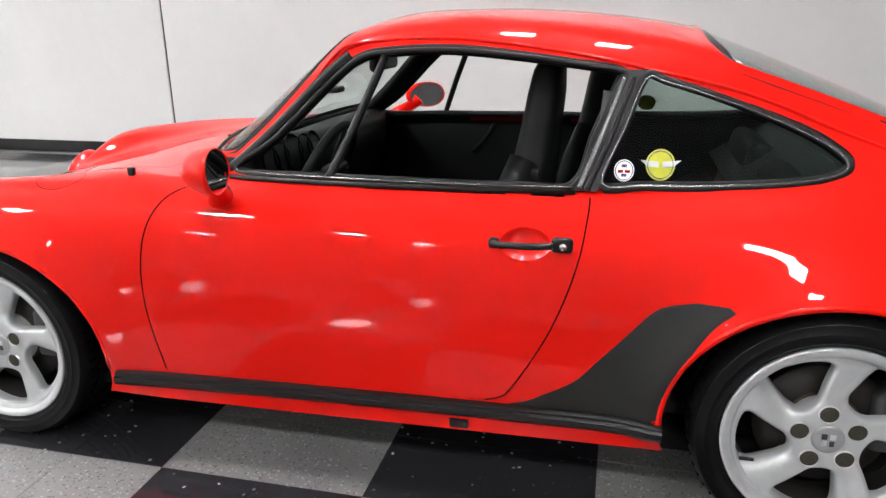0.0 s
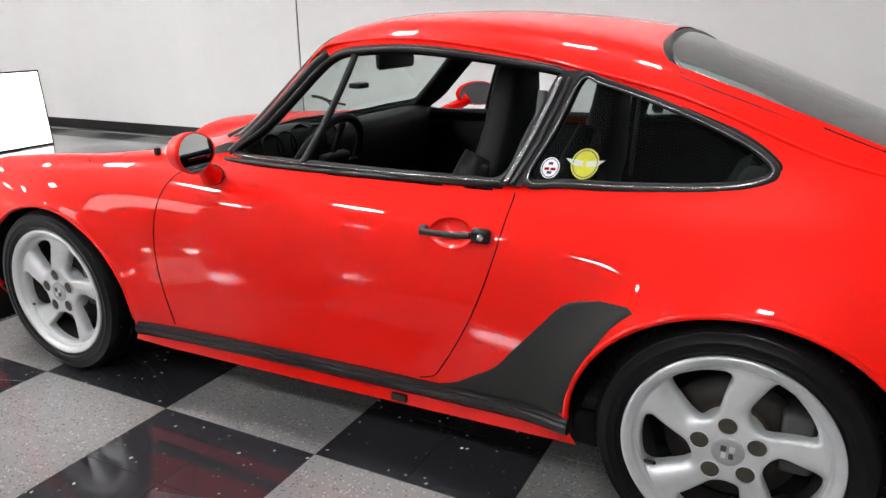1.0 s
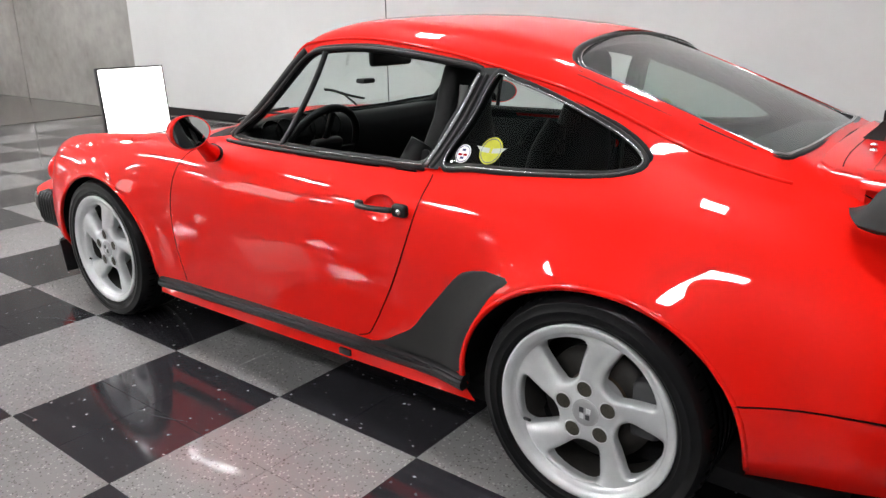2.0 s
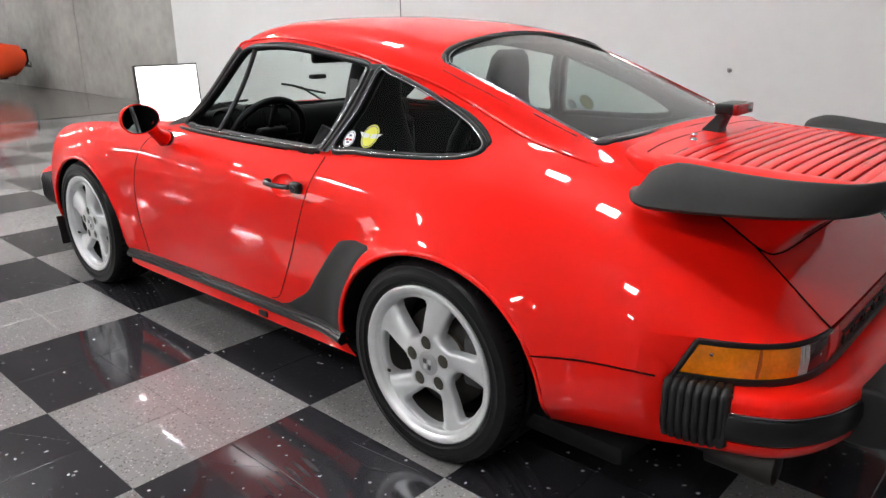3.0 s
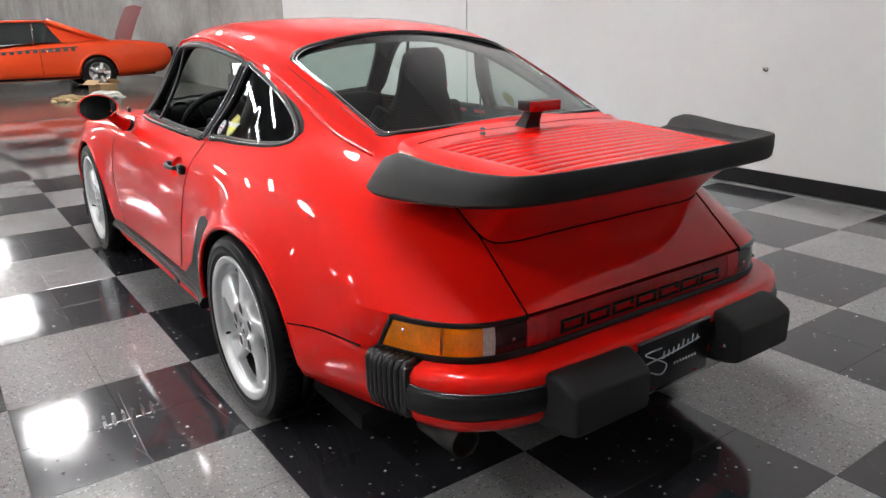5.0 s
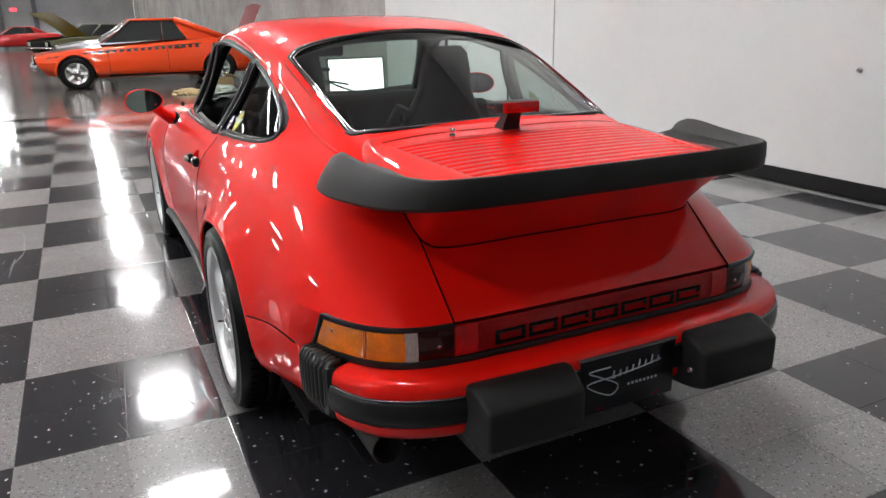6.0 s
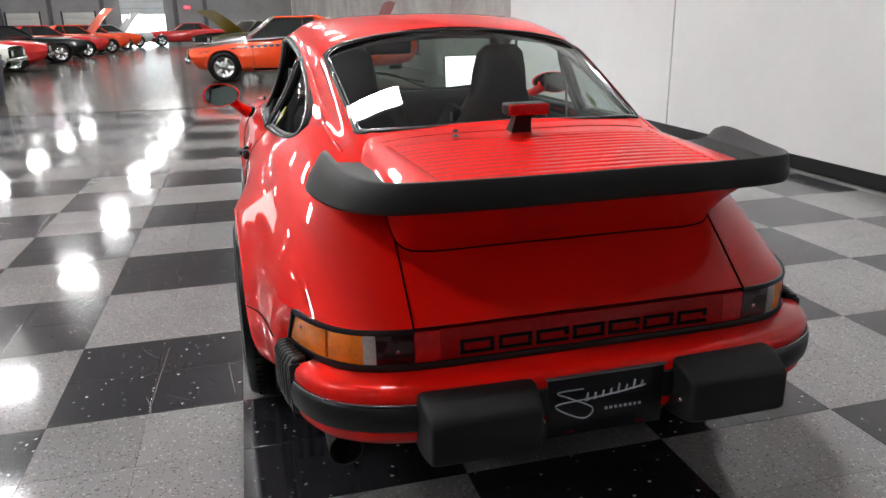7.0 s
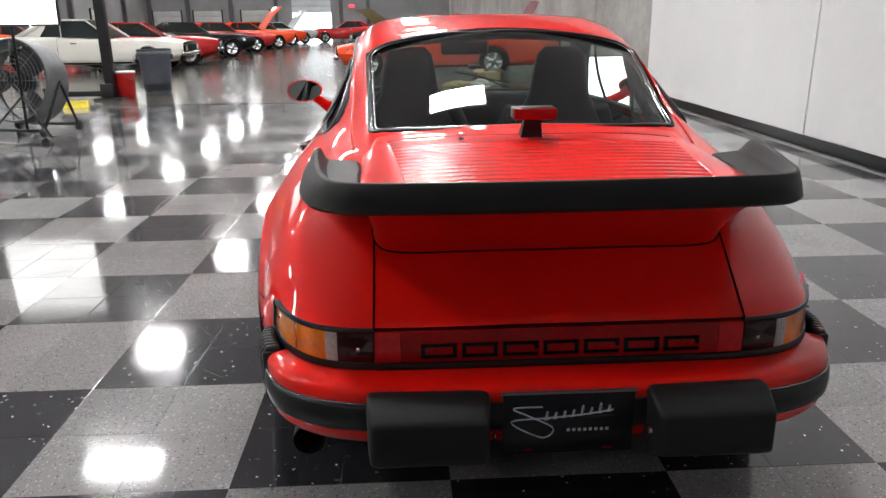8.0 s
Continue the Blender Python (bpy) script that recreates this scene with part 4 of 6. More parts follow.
tail_band("tail_panel", -.70, .70, .30, TT, -.012, .03, DARK, n=60)
for s in (-1, 1):
    lamp = tail_band("tail_lamp", s * .6965, s * .546, TB, TT - .006, .004, .03, AMBER, label="amber rear indicator lens", n=26)
    tail_band("reversing_lens", s * .5455, s * .518, TB, TT - .006, .004, .03, CLEAR_LENS, lamp, "clear reversing lens", 6)
    tail_band("brake_lens", s * .5175, s * .434, TB, TT - .006, .003, .03, SMOKED, lamp, "dark smoked red lens", 8)
    tail_band("lamp_seal_bottom", s * .701, s * .43, TB - .016, TB + .001, .009, .03, BLACK_TRIM, lamp, n=30)
    tail_band("lamp_seal_top", s * .699, s * .43, TT - .008, TT + .003, .007, .03, BLACK_TRIM, lamp, n=30)
    p = [(tail_u(.7) + (tail_u(.6845) - tail_u(.7)) * k + .004, s * (.7025 - .0155 * k), TB - .010 + (TT - TB + .010) * k) for k in np.linspace(0, 1, 6)]
    part("lamp_seal_side", tube(bmesh.new(), p, .0070, 10), BLACK_TRIM, lamp)
    rows = []
    for k in np.linspace(-.15, 1.06, 9):
        z = TB + (TT - TB) * k
        kk = min(max(k, 0), 1)
        e_ = Vector((tail_u(.7) + (tail_u(.6845) - tail_u(.7)) * kk + .002, s * (.7025 - .0155 * kk), z))
        rows.append([(1.735 + (e_.x - 1.735) * t, s * (side_v(1.735, z) - .002) * (1 - t) + e_.y * t + s * .004 * math.sin(math.pi * t), z) for t in np.linspace(0, 1, 7)])
    bm = bmesh.new()
    rings(bm, rows, False, False)
    part("lamp_corner_skin", bm, RED, CAR)
    for vv in (.622,):
        tail_band("lens_bar", s * (vv + .002), s * (vv - .002), TB + .004, TT - .010, .0058, .004, mat("deep_amber_bar", (.45, .09, .004), .2, coat=.8), lamp, n=3)
    for k in range(3):
        tail_band("lens_rib", s * (.541 - .008 * k), s * (.538 - .008 * k), TB + .006, TT - .012, .0052, .004, CLEAR_LENS, lamp, n=3)
    for v, z in ((.672, .515), (.47, .495)):
        part("lens_screw", lathe(bmesh.new(), [(0, 0), (.005, 0), (.005, .01)], 10, "z", (0, 0, 0)), CHROME, lamp).matrix_basis = pose(tail_u(v) + .006, s * v, z, 0, -90, 0)
refl = tail_band("centre_reflector", -.432, .432, TB, TT - .006, .003, .03, REFLECTOR, label="dark red reflector band with black letter shapes", n=30)
for s in (-1, 1):
    tail_band("bright_reflector", s * .43, s * .372, TB + .002, TT - .008, .005, .01, mat("bright_red_reflector", (.58, .010, .012), .2, var=.25, scale=40, coat=.5, spec=.3), refl, "brighter red end reflector", 6)
tail_band("reflector_seal", -.432, .432, TB - .016, TB - .001, .010, .03, BLACK_TRIM, refl, n=30)
BLOCKS = mat("black_letter_shapes", (.006, .004, .004), .6, spec=.15)
for k in range(7):
    v0 = -.325 + k * .0945
    for (a, b, z0, z1) in ((0, .083, .501, .509), (0, .010, .481, .501), (.073, .083, .481, .501), (0, .083, .473, .481)):
        if (k, a) in ((2, 0.073), (4, 0.073), (6, 0.073)):
            z0 = .490
        tail_band("letter_bar", v0 + a, v0 + b, z0, z1, .0075, .006, BLOCKS, refl, n=3)


# rear bumper along its plan
BPATH = rounded([(1.79, .722), (1.86, .716), (1.94, .700), (2.00, .676), (2.05, .640), (2.09, .585), (2.118, .52), (2.135, .44), (2.146, .30), (2.15, .12), (2.15, 0)], 4, False)
BPATH = [(u, -v) for u, v in BPATH] + [(u, v) for u, v in BPATH[::-1][1:]]


def along(path, prof, lo=0, hi=None):
    """Sweep (outward, z) profile loops along a plan path."""
    loops = []
    P = [Vector((u, v, 0)) for u, v in path]
    for i in range(lo, hi if hi is not None else len(P)):
        d = (P[min(i + 1, len(P) - 1)] - P[max(i - 1, 0)]).normalized()
        n = Vector((-d.y, d.x, 0))
        if n.dot(P[i] - Vector((1.2, 0, 0))) < 0:
            n = -n
        loops.append([tuple(P[i] + n * o + Vector((0, 0, z))) for o, z in prof])
    bm = bmesh.new()
    rings(bm, loops)
    return bm


B0, B1 = 8, len(BPATH) - 8
BP = [(-.10, .446), (-.05, .449), (-.02, .446), (-.004, .438), (.002, .424), (.002, .408), (-.012, .404), (-.012, .338), (.0, .334), (-.004, .315), (-.018, .298), (-.05, .286), (-.10, .283)]
bumper = flat_angle(part("rear_bumper", along(BPATH, BP, B0, B1), RED, CAR, "red rear bumper with black rubber strip"), 45)
part("bumper_strip", along(BPATH, [(-.016, .405), (.004, .404), (.010, .396), (.012, .370), (.009, .344), (.003, .338), (-.016, .338)], B0 - 1, B1 + 1), BLACK_TRIM, bumper, "black rubber bumper strip")
part("strip_bead", along(BPATH, [(.002, .407), (.006, .4085), (.008, .406), (.004, .404)], B0 - 1, B1 + 1), SATIN, bumper)
for s in (-1, 1):
    for k in range(8):
        t = k / 7
        u, v = 1.806 + .118 * t, .727 - .024 * t * t
        part("bellows_rib", tube(bmesh.new(), [(u, s * (v - .03), .452), (u, s * (v - .002), .449), (u, s * (v + .006), .435), (u, s * (v + .006), .35), (u, s * (v - .004), .318), (u, s * (v - .03), .312)], .0098, 10, flat=1.0, up=(1, 0, 0)), BLACK_TRIM, bumper, "black ribbed rubber bumper bellows" if k == 0 else "")
    boxpart("bellows_back", (.15, .03, .13), (1.865, s * .70, .383), BLACK_TRIM, bumper, 0.008)
    # overrider: tapered block with rounded edges
    va, vb = .176, .450
    w, cv_ = (vb - va) / 2, (va + vb) / 2
    loops = []
    for u, kw, z0, z1 in ((2.07, .99, .290, .418), (2.10, 1.0, .287, .426), (2.14, 1.0, .285, .436), (2.165, .995, .286, .437), (2.20, .965, .292, .422), (2.222, .94, .298, .409), (2.229, .92, .302, .403), (2.232, .88, .308, .395)):
        zc, hz = (z0 + z1) / 2, (z1 - z0) / 2
        loops.append([(u, s * cv_ + w * kw * math.copysign(abs(math.cos(a)) ** .12, math.cos(a)), zc + hz * math.copysign(abs(math.sin(a)) ** .16, math.sin(a))) for a in [(k + .5) * math.tau / 48 for k in range(48)]])
    bm = bmesh.new()
    rings(bm, loops)
    part("overrider", bm, BLACK_PLASTIC, bumper, "black rubber overrider block")
    part("overrider_bolt", lathe(bmesh.new(), [(0, 0), (.008, 0), (.008, .006)], 12, "y", (2.19, s * (va if s > 0 else va) - s * .002, .345)), CHROME, bumper)
# number plate with swoosh shapes
plate = boxpart("number_plate", (.008, .296, .150), (2.158, 0, .354), mat("plate_black", (.004, .004, .006), .3, coat=.3, spec=.2, var=.2, scale=20), bumper, 0.003, label="black dealer plate with silver swoosh and bars")
PLATE_INK = mat("plate_silver_ink", (.62, .66, .72), .4)
sw = rounded([(-.06, .032), (-.125, .030), (-.09, .010), (-.035, -.022), (-.06, -.045), (-.13, -.004), (-.05, .004), (.03, .010), (.10, .020)], 6, False)
part("swoosh", tube(bmesh.new(), [(2.1630, v, .366 + z) for v, z in sw], .0018, 6), PLATE_INK, plate)
for k in range(8):
    v = -.055 + k * .020
    zz = .004 + .0022 * k
    hh = (.016, .012, .012, .012, .020, .012, .020, .012)[k]
    part("ink_stroke", tube(bmesh.new(), rounded([(2.1630, v, .366 + zz - .006), (2.1630, v + .008, .366 + zz + hh * .5), (2.1630, v + .006, .366 + zz + hh), (2.1630, v + .003, .366 + zz - .004), (2.1630, v + .014, .366 + zz)], 3, False), .0012, 5), PLATE_INK, plate)
for k in range(8):
    boxpart("ink_bar", (.001, .007, .007), (2.1625, .0 + k * .0125, .338), PLATE_INK, plate, 0)
for v, w in ((-.09, .018), (.09, .022)):
    boxpart("red_bar", (.001, w, .004), (2.1625, v, .290), RED_LENS, plate, 0)
boxpart("plate_frame_top", (.010, .304, .005), (2.159, 0, .4315), mat("plate_edge", (.25, .25, .25), .3, .8), plate, 0.001)
# lower valance and exhaust
part("rear_valance", along([(1.80, -.66), (1.95, -.62), (2.03, -.5), (2.06, -.25), (2.06, .25), (2.03, .5), (1.95, .62), (1.80, .66)], [(-.06, .30), (0, .30), (-.01, .25), (-.06, .235)]), DARK, CAR)
ex = part("exhaust_tip", lathe(bmesh.new(), [(.036, .0), (.041, .0), (.041, .152), (.0395, .155), (.037, .152), (.034, .03), (0, .028)], 24, "z"), mat("sooty_steel", (.035, .032, .03), .5, .7, var=.3), CAR, "dark oval exhaust tip")
ex.matrix_basis = pose(1.870, -.600, .250, 0, 90, 0)
part("silencer", lathe(bmesh.new(), [(0, -.3), (.09, -.3), (.10, -.28), (.10, .28), (.09, .3), (0, .3)], 24, "y", (1.80, 0, .28)), DARK, CAR)

# whale tail
tail = boxpart("spoiler_base", (.50, .84, .012), (1.80, 0, .862), DARK, CAR, 0.002, rot=Matrix.Rotation(radians(3.5), 4, "Y"), label="dark grille tray under the slats")
WP = rounded([(1.598, .560), (1.610, .600), (1.645, .622), (1.74, .624), (1.88, .600), (2.00, .562), (2.07, .522), (2.115, .465), (2.135, .38), (2.146, .22), (2.15, .0)], 4, False)
WP = [(u, -v) for u, v in WP] + [(u, v) for u, v in WP[::-1][1:]]
loops = []
PW = [Vector((u, v, 0)) for u, v in WP]
for i, p in enumerate(PW):
    d = (PW[min(i + 1, len(PW) - 1)] - PW[max(i - 1, 0)]).normalized()
    n = Vector((-d.y, d.x, 0))
    if n.dot(p - Vector((1.75, 0, 0))) < 0:
        n = -n
    u = p.x
    top = float(np.interp(u, [1.598, 1.62, 1.66, 1.72, 1.78, 1.86, 1.95, 2.08, 2.15], [.852, .872, .896, .913, .910, .902, .897, .897, .903]))
    bot = float(np.interp(u, [1.598, 1.62, 1.66, 1.75, 1.95, 2.10, 2.15], [.826, .806, .799, .802, .812, .824, .83]))
    flare = float(np.interp(u, [1.575, 1.70, 1.88, 2.0, 2.10, 2.15], [.030, .045, .035, .022, .008, .004]))
    inner = float(np.interp(u, [1.598, 1.65, 1.8, 2.0, 2.10, 2.15], [.12, .158, .163, .125, .088, .085]))
    fl = .868 - .01 * (u - 1.6)
    fl = min(fl, top - .008)
    und = float(np.interp(u, [1.98, 2.10], [0, .014]))
    prof = [(-inner, bot + .014), (-.065 - und, bot + .002), (-.022 - und, bot), (-.007 - und, bot + .003), (-und, bot + .011), (-.002 - flare * .28 - und * .5, bot + .5 * (top - bot)), (-.006 - flare * .86, top - .0045), (-.008 - flare * .96, top - .001), (-.012 - flare, top), (-.0165 - flare, top - .004), (-.022 - flare, .5 * top + .5 * fl), (-.032 - flare, fl + .003), (min(-inner + .01, -.042 - flare), fl), (min(-inner, -.050 - flare), fl - .012)]
    loops.append([tuple(p + n * o + Vector((0, 0, z))) for o, z in prof])
bm = bmesh.new()
rings(bm, loops)
flat_angle(part("spoiler_rim", bm, RUBBER, tail, "black rubber whale tail rim with upswept ends"), 38)
# red shroud between lid and rim
lowp = [(1.53, .434), (1.65, .438), (1.76, .439), (1.84, .436), (1.882, .418), (1.899, .37), (1.906, .25), (1.909, .0)]
upp = [(1.53, .440), (1.66, .446), (1.80, .452), (1.93, .455), (2.02, .447), (2.05, .40), (2.062, .27), (2.066, .0)]
lowp, upp = rounded(lowp, 4, False), rounded(upp, 4, False)
A = [(u, -v) for u, v in lowp] + [(u, v) for u, v in lowp[::-1][1:]]
B = [(u, -v) for u, v in upp] + [(u, v) for u, v in upp[::-1][1:]]
lp = []
for k in np.linspace(0, 1, 9):
    row = []
    for (ua, va_), (ub, vb_) in zip(A, B):
        za, zb = top_z(ua, va_) + .001, float(np.interp(ub, [1.5, 1.7, 2.06], [.882, .845, .826]))
        e = k ** 1.5
        row.append((ua + (ub - ua) * (0.25 * k + 0.75 * e), va_ + (vb_ - va_) * e, za + (zb - za) * k))
    lp.append(row)
bm = bmesh.new()
rings(bm, lp, False, False)
part("spoiler_shroud", bm, RED, tail, "red shroud under the tail")
line("shroud_gap", [(u, v, top_z(u, v)) for u, v in A], 0.0028, GROOVE, parent=tail)
# red deck ahead of the slats and the slats
bm = bmesh.new()
lp = []
for u, w, z in ((1.503, .405, top_z(1.503, 0)), (1.512, .415, top_z(1.505, 0) + .003), (1.54, .425, .906), (1.58, .430, .904), (1.612, .432, .901)):
    row = [(u, v, z + .003 - .02 * (v / .44) ** 4) for v in np.linspace(-w, w, 21)]
    ze = row[0][2]
    for dv, f in ((.010, .92), (.018, .70), (.026, .35), (.032, 0.0)):
        sk = top_z(u, w + dv) - .002
        zz = sk + (ze - sk) * f
        row = [(u, -w - dv, zz)] + row + [(u, w + dv, zz)]
    lp.append(row)
rings(bm, lp, False, False)
part("spoiler_front_deck", bm, RED, tail)
NSL = 13
for k in range(NSL):
    u0 = 1.612 + k * .0345
    z0 = .899 - .026 * (k / NSL)
    w = .392 - .048 * k / NSL
    lp = []
    for v in np.linspace(-w, w, 17):
        zc = z0 - .016 * (v / .44) ** 4
        lp.append([(u0, v, zc - .008), (u0, v, zc + .001), (u0 + .004, v, zc + .004), (u0 + .022, v, zc + .0025), (u0 + .0265, v, zc - .001), (u0 + .0265, v, zc - .008)])
    bm = bmesh.new()
    rings(bm, lp)
    flat_angle(part("slat", bm, RED, tail), 50)
bm = bmesh.new()
rings(bm, [[(u, v, z - .012 * (v / .44) ** 4) for v in np.linspace(-w, w, 15)] for u, w, z in ((2.054, .43, .8765), (2.060, .43, .8785), (2.085, .42, .876))], False, False)
part("slat_end_deck", bm, RED, tail)
for s in (-1, 1):
    bm = bmesh.new()
    lp = []
    for u in np.linspace(1.600, 2.058, 24):
        t = (u - 1.612) / (NSL * .0345)
        z0, w = .9005 - .026 * t, .392 - .048 * t
        lp.append([(u, s * v, z0 - .016 * (v / .44) ** 4 + dz) for v, dz in ((w - .004, -.008), (w - .003, .002), (w + .002, .004), (w + .02, .0035), (.44, .001), (.456, -.006), (.468, -.02))])
    rings(bm, lp, False, False)
    part("slat_side_deck", bm, RED, tail)
line("lid_front_gap", [(1.500 + .012 * (abs(v) / .40) ** 4, v, top_z(1.500, v) + .0012) for v in np.linspace(-.40, .40, 25)], .0026, GROOVE, parent=tail)
line("deck_front_gap", [(1.541 + .010 * (abs(v) / .40) ** 4, v, .9088 - .02 * (v / .44) ** 4) for v in np.linspace(-.40, .40, 25)], .0014, GROOVE, parent=tail)
# high brake lamp
bm = bmesh.new()
rings(bm, [[(u + a * dx, b * dy, z) for a, b in ((-1, -1), (1, -1), (1, 1), (-1, 1))] for u, z, dx, dy in ((1.556, .902, .030, .032), (1.560, .915, .024, .028), (1.580, .946, .016, .024), (1.592, .962, .017, .024))])
bk = flat_angle(part("high_brake_lamp", bm, BLACK_PLASTIC, tail, "high brake lamp on a black stalk"), 30)
boxpart("lamp_body", (.056, .118, .032), (1.604, 0, .977), BLACK_TRIM, bk, 0.007, 3)
boxpart("lamp_lens", (.018, .117, .031), (1.638, 0, .977), RED_LENS, bk, 0.005, 3, label="red lens")
kn = part("lid_knob", lathe(bmesh.new(), [(.012, -.004), (.012, .002), (.008, .006), (.008, .014), (.010, .018), (.006, .022), (0, .022)], 16, "z", (1.582, -.195, .902)), CHROME, tail)

# front bumper and lamps
FP = rounded([(-1.80, .735), (-1.87, .73), (-1.95, .70), (-2.03, .64), (-2.09, .55), (-2.13, .40), (-2.15, .2), (-2.15, 0)], 4, False)
FP = [(u, -v) for u, v in FP] + [(u, v) for u, v in FP[::-1][1:]]


def along_front(prof):
    loops = []
    P = [Vector((u, v, 0)) for u, v in FP]
    for i, p in enumerate(P):
        d = (P[min(i + 1, len(P) - 1)] - P[max(i - 1, 0)]).normalized()
        n = Vector((-d.y, d.x, 0))
        if n.dot(p - Vector((-1.2, 0, 0))) < 0:
            n = -n
        loops.append([tuple(p + n * o + Vector((0, 0, z))) for o, z in prof])
    bm = bmesh.new()
    rings(bm, loops)
    return bm


bm = bmesh.new()
rings(bm, [[tuple(np.array(PL[0, j]) * (1 - t) + np.array(PR[0, j]) * t - np.array((.05 * math.sin(math.pi * t), 0, 0))) for j in range(NS)] for t in np.linspace(0, 1, 13)], False, False)
part("nose_panel", bm, RED, CAR)
for s in (-1, 1):
    boxpart("front_flap", (.014, .15, .15), (-1.555, s * .725, .190), BLACK_TRIM, CAR, .005, rot=Matrix.Rotation(radians(-10), 4, "Y"), label="black rubber flap ahead of the front wheel")
fb = flat_angle(part("front_bumper", along_front([(-.09, .46), (-.03, .46), (-.004, .445), (0, .42), (0, .34), (-.01, .30), (-.04, .27), (-.09, .22)]), RED, CAR), 45)
part("front_bumper_strip", along_front([(-.004, .425), (.010, .42), (.012, .385), (.008, .35), (-.004, .345)]), BLACK_TRIM, fb)
for s in (-1, 1):
    for k in range(6):
        u = -1.80 + .026 * k
        part("bellows_rib", tube(bmesh.new(), [(u, s * .70, .452), (u, s * .742, .447), (u, s * .750, .43), (u, s * .750, .34), (u, s * .735, .31), (u, s * .70, .305)], .0135, 10, up=(1, 0, 0)), BLACK_TRIM, fb)
    hl = part("headlamp", lathe(bmesh.new(), [(.0, -.03), (.05, -.024), (.085, -.006), (.092, .01), (.092, .05)], 32, "z"), mat("headlamp_glass", (.5, .52, .53), .08, coat=1.0), CAR, "round headlamp")
    hl.matrix_basis = pose(-1.885, s * .555, .540, 0, 118, 0)
    part("headlamp_ring", lathe(bmesh.new(), [(.086, -.012), (.094, -.014), (.099, -.006), (.101, .012), (.101, .075)], 32, "z"), RED, hl)


# ---- wheels ----
LUG = mat("dull_lug_bolt", (.07, .065, .05), .5, .5, var=.3, scale=200)
# one window between two spokes, as angle and radius; the first stretch is the soft, twisted side
WINDOW = rounded([(135.5, .181), (137.5, .165), (138.5, .146), (140, .122), (140.5, .106), (137, .0905), (127, .083), (116, .0855), (108, .095), (102, .118), (97, .146), (94.5, .166), (97, .1765), (106, .1815), (120, .1855), (130, .188)], 5)


def wheel_face(parent):
    """The cast face: five twisted spokes with rounded windows between them, and the walls of the windows."""
    if "wheel_face" in SHARED:
        ob = new("wheel_face", SHARED["wheel_face"])
        ob.parent = parent
        return ob
    NR, NT = 44, 300
    r, a = np.meshgrid(np.linspace(.030, .2030, NR), np.linspace(0, math.tau, NT + 1)[:-1], indexing="ij")
    poly = np.array([(1.035 * q * math.cos(radians(b)), 1.035 * q * math.sin(radians(b))) for b, q in WINDOW])
    poly = poly.mean(0) + (poly - poly.mean(0)) * 1.09
    soft = poly[:22]
    X, Z = r * np.cos(a), r * np.sin(a)
    hole_ = np.zeros((NR - 1, NT), bool)
    fr = (r[:-1] + r[1:]) / 2
    fa = a[:-1] + math.pi / NT
    turns = []
    for k in range(5):
        c, s_ = math.cos(k * math.tau / 5), math.sin(k * math.tau / 5)
        rot = np.array(((c, -s_), (s_, c)))
        turns.append((poly @ rot.T, soft @ rot.T))
        hole_ |= inside(turns[-1][0].tolist(), fr * np.cos(fa), fr * np.sin(fa))
    I, J = np.nonzero(hole_)
    ring = np.zeros((NR, NT), int)
    for di in (0, 1):
        for dj in (0, 1):
            np.add.at(ring, (I + di, (J + dj) % NT), 1)
    P = np.stack([X, Z], 2)
    every = np.concatenate([t[0] for t in turns])
    for i, j in np.argwhere((ring > 0) & (ring < 4)):
        P[i, j] = every[np.linalg.norm(every - P[i, j], axis=1).argmin()]
    flat = P.reshape(-1, 2)

    def away(pts):
        return np.min([np.linalg.norm(flat - q, axis=1) for q in pts], 0).reshape(NR, NT)
    ds = away(np.concatenate([t[1] for t in turns]))
    dc = away(every)
    R2 = np.hypot(P[..., 0], P[..., 1])
    Y = np.interp(R2, [.03, .062, .085, .12, .16, .19, .2030], [.0055, .0065, .0065, .0070, .0065, .0065, .0085])
    Y = Y + .016 * np.exp(-(ds / .017) ** 1.4) + .006 * np.exp(-(dc / .0035) ** 1.5)
    V = np.stack([P[..., 0], Y, P[..., 1]], 2).reshape(-1, 3).tolist()
    F = [(i * NT + j, (i + 1) * NT + j, (i + 1) * NT + (j + 1) % NT, i * NT + (j + 1) % NT) for i, j in np.argwhere(~hole_)]
    for pl, _ in turns:
        n0, m = len(V), len(pl)
        for dep, k in ((0, 1.0), (.012, .99), (.024, .975)):
            cen = pl.mean(0)
            for q in pl:
                q2 = cen + (q - cen) * k
                y0 = Y.reshape(-1)[np.linalg.norm(flat - q, axis=1).argmin()]
                V.append((q2[0], y0 + dep, q2[1]))
        for lv in range(2):
            for t in range(m):
                F.append((n0 + lv * m + t, n0 + lv * m + (t + 1) % m, n0 + (lv + 1) * m + (t + 1) % m, n0 + (lv + 1) * m + t))
    me = bpy.data.meshes.new("wheel_face")
    me.from_pydata(V, [], F)
    bm = bmesh.new()
    bm.from_mesh(me)
    bmesh.ops.remove_doubles(bm, verts=bm.verts, dist=2e-4)
    bm.to_mesh(me)
    bm.free()
    me.polygons.foreach_set("use_smooth", [True] * len(me.polygons))
    SHARED["wheel_face"] = me
    return flat_angle(link_mesh("wheel_face", me, SILVER, parent), 50)


SHARED = {}


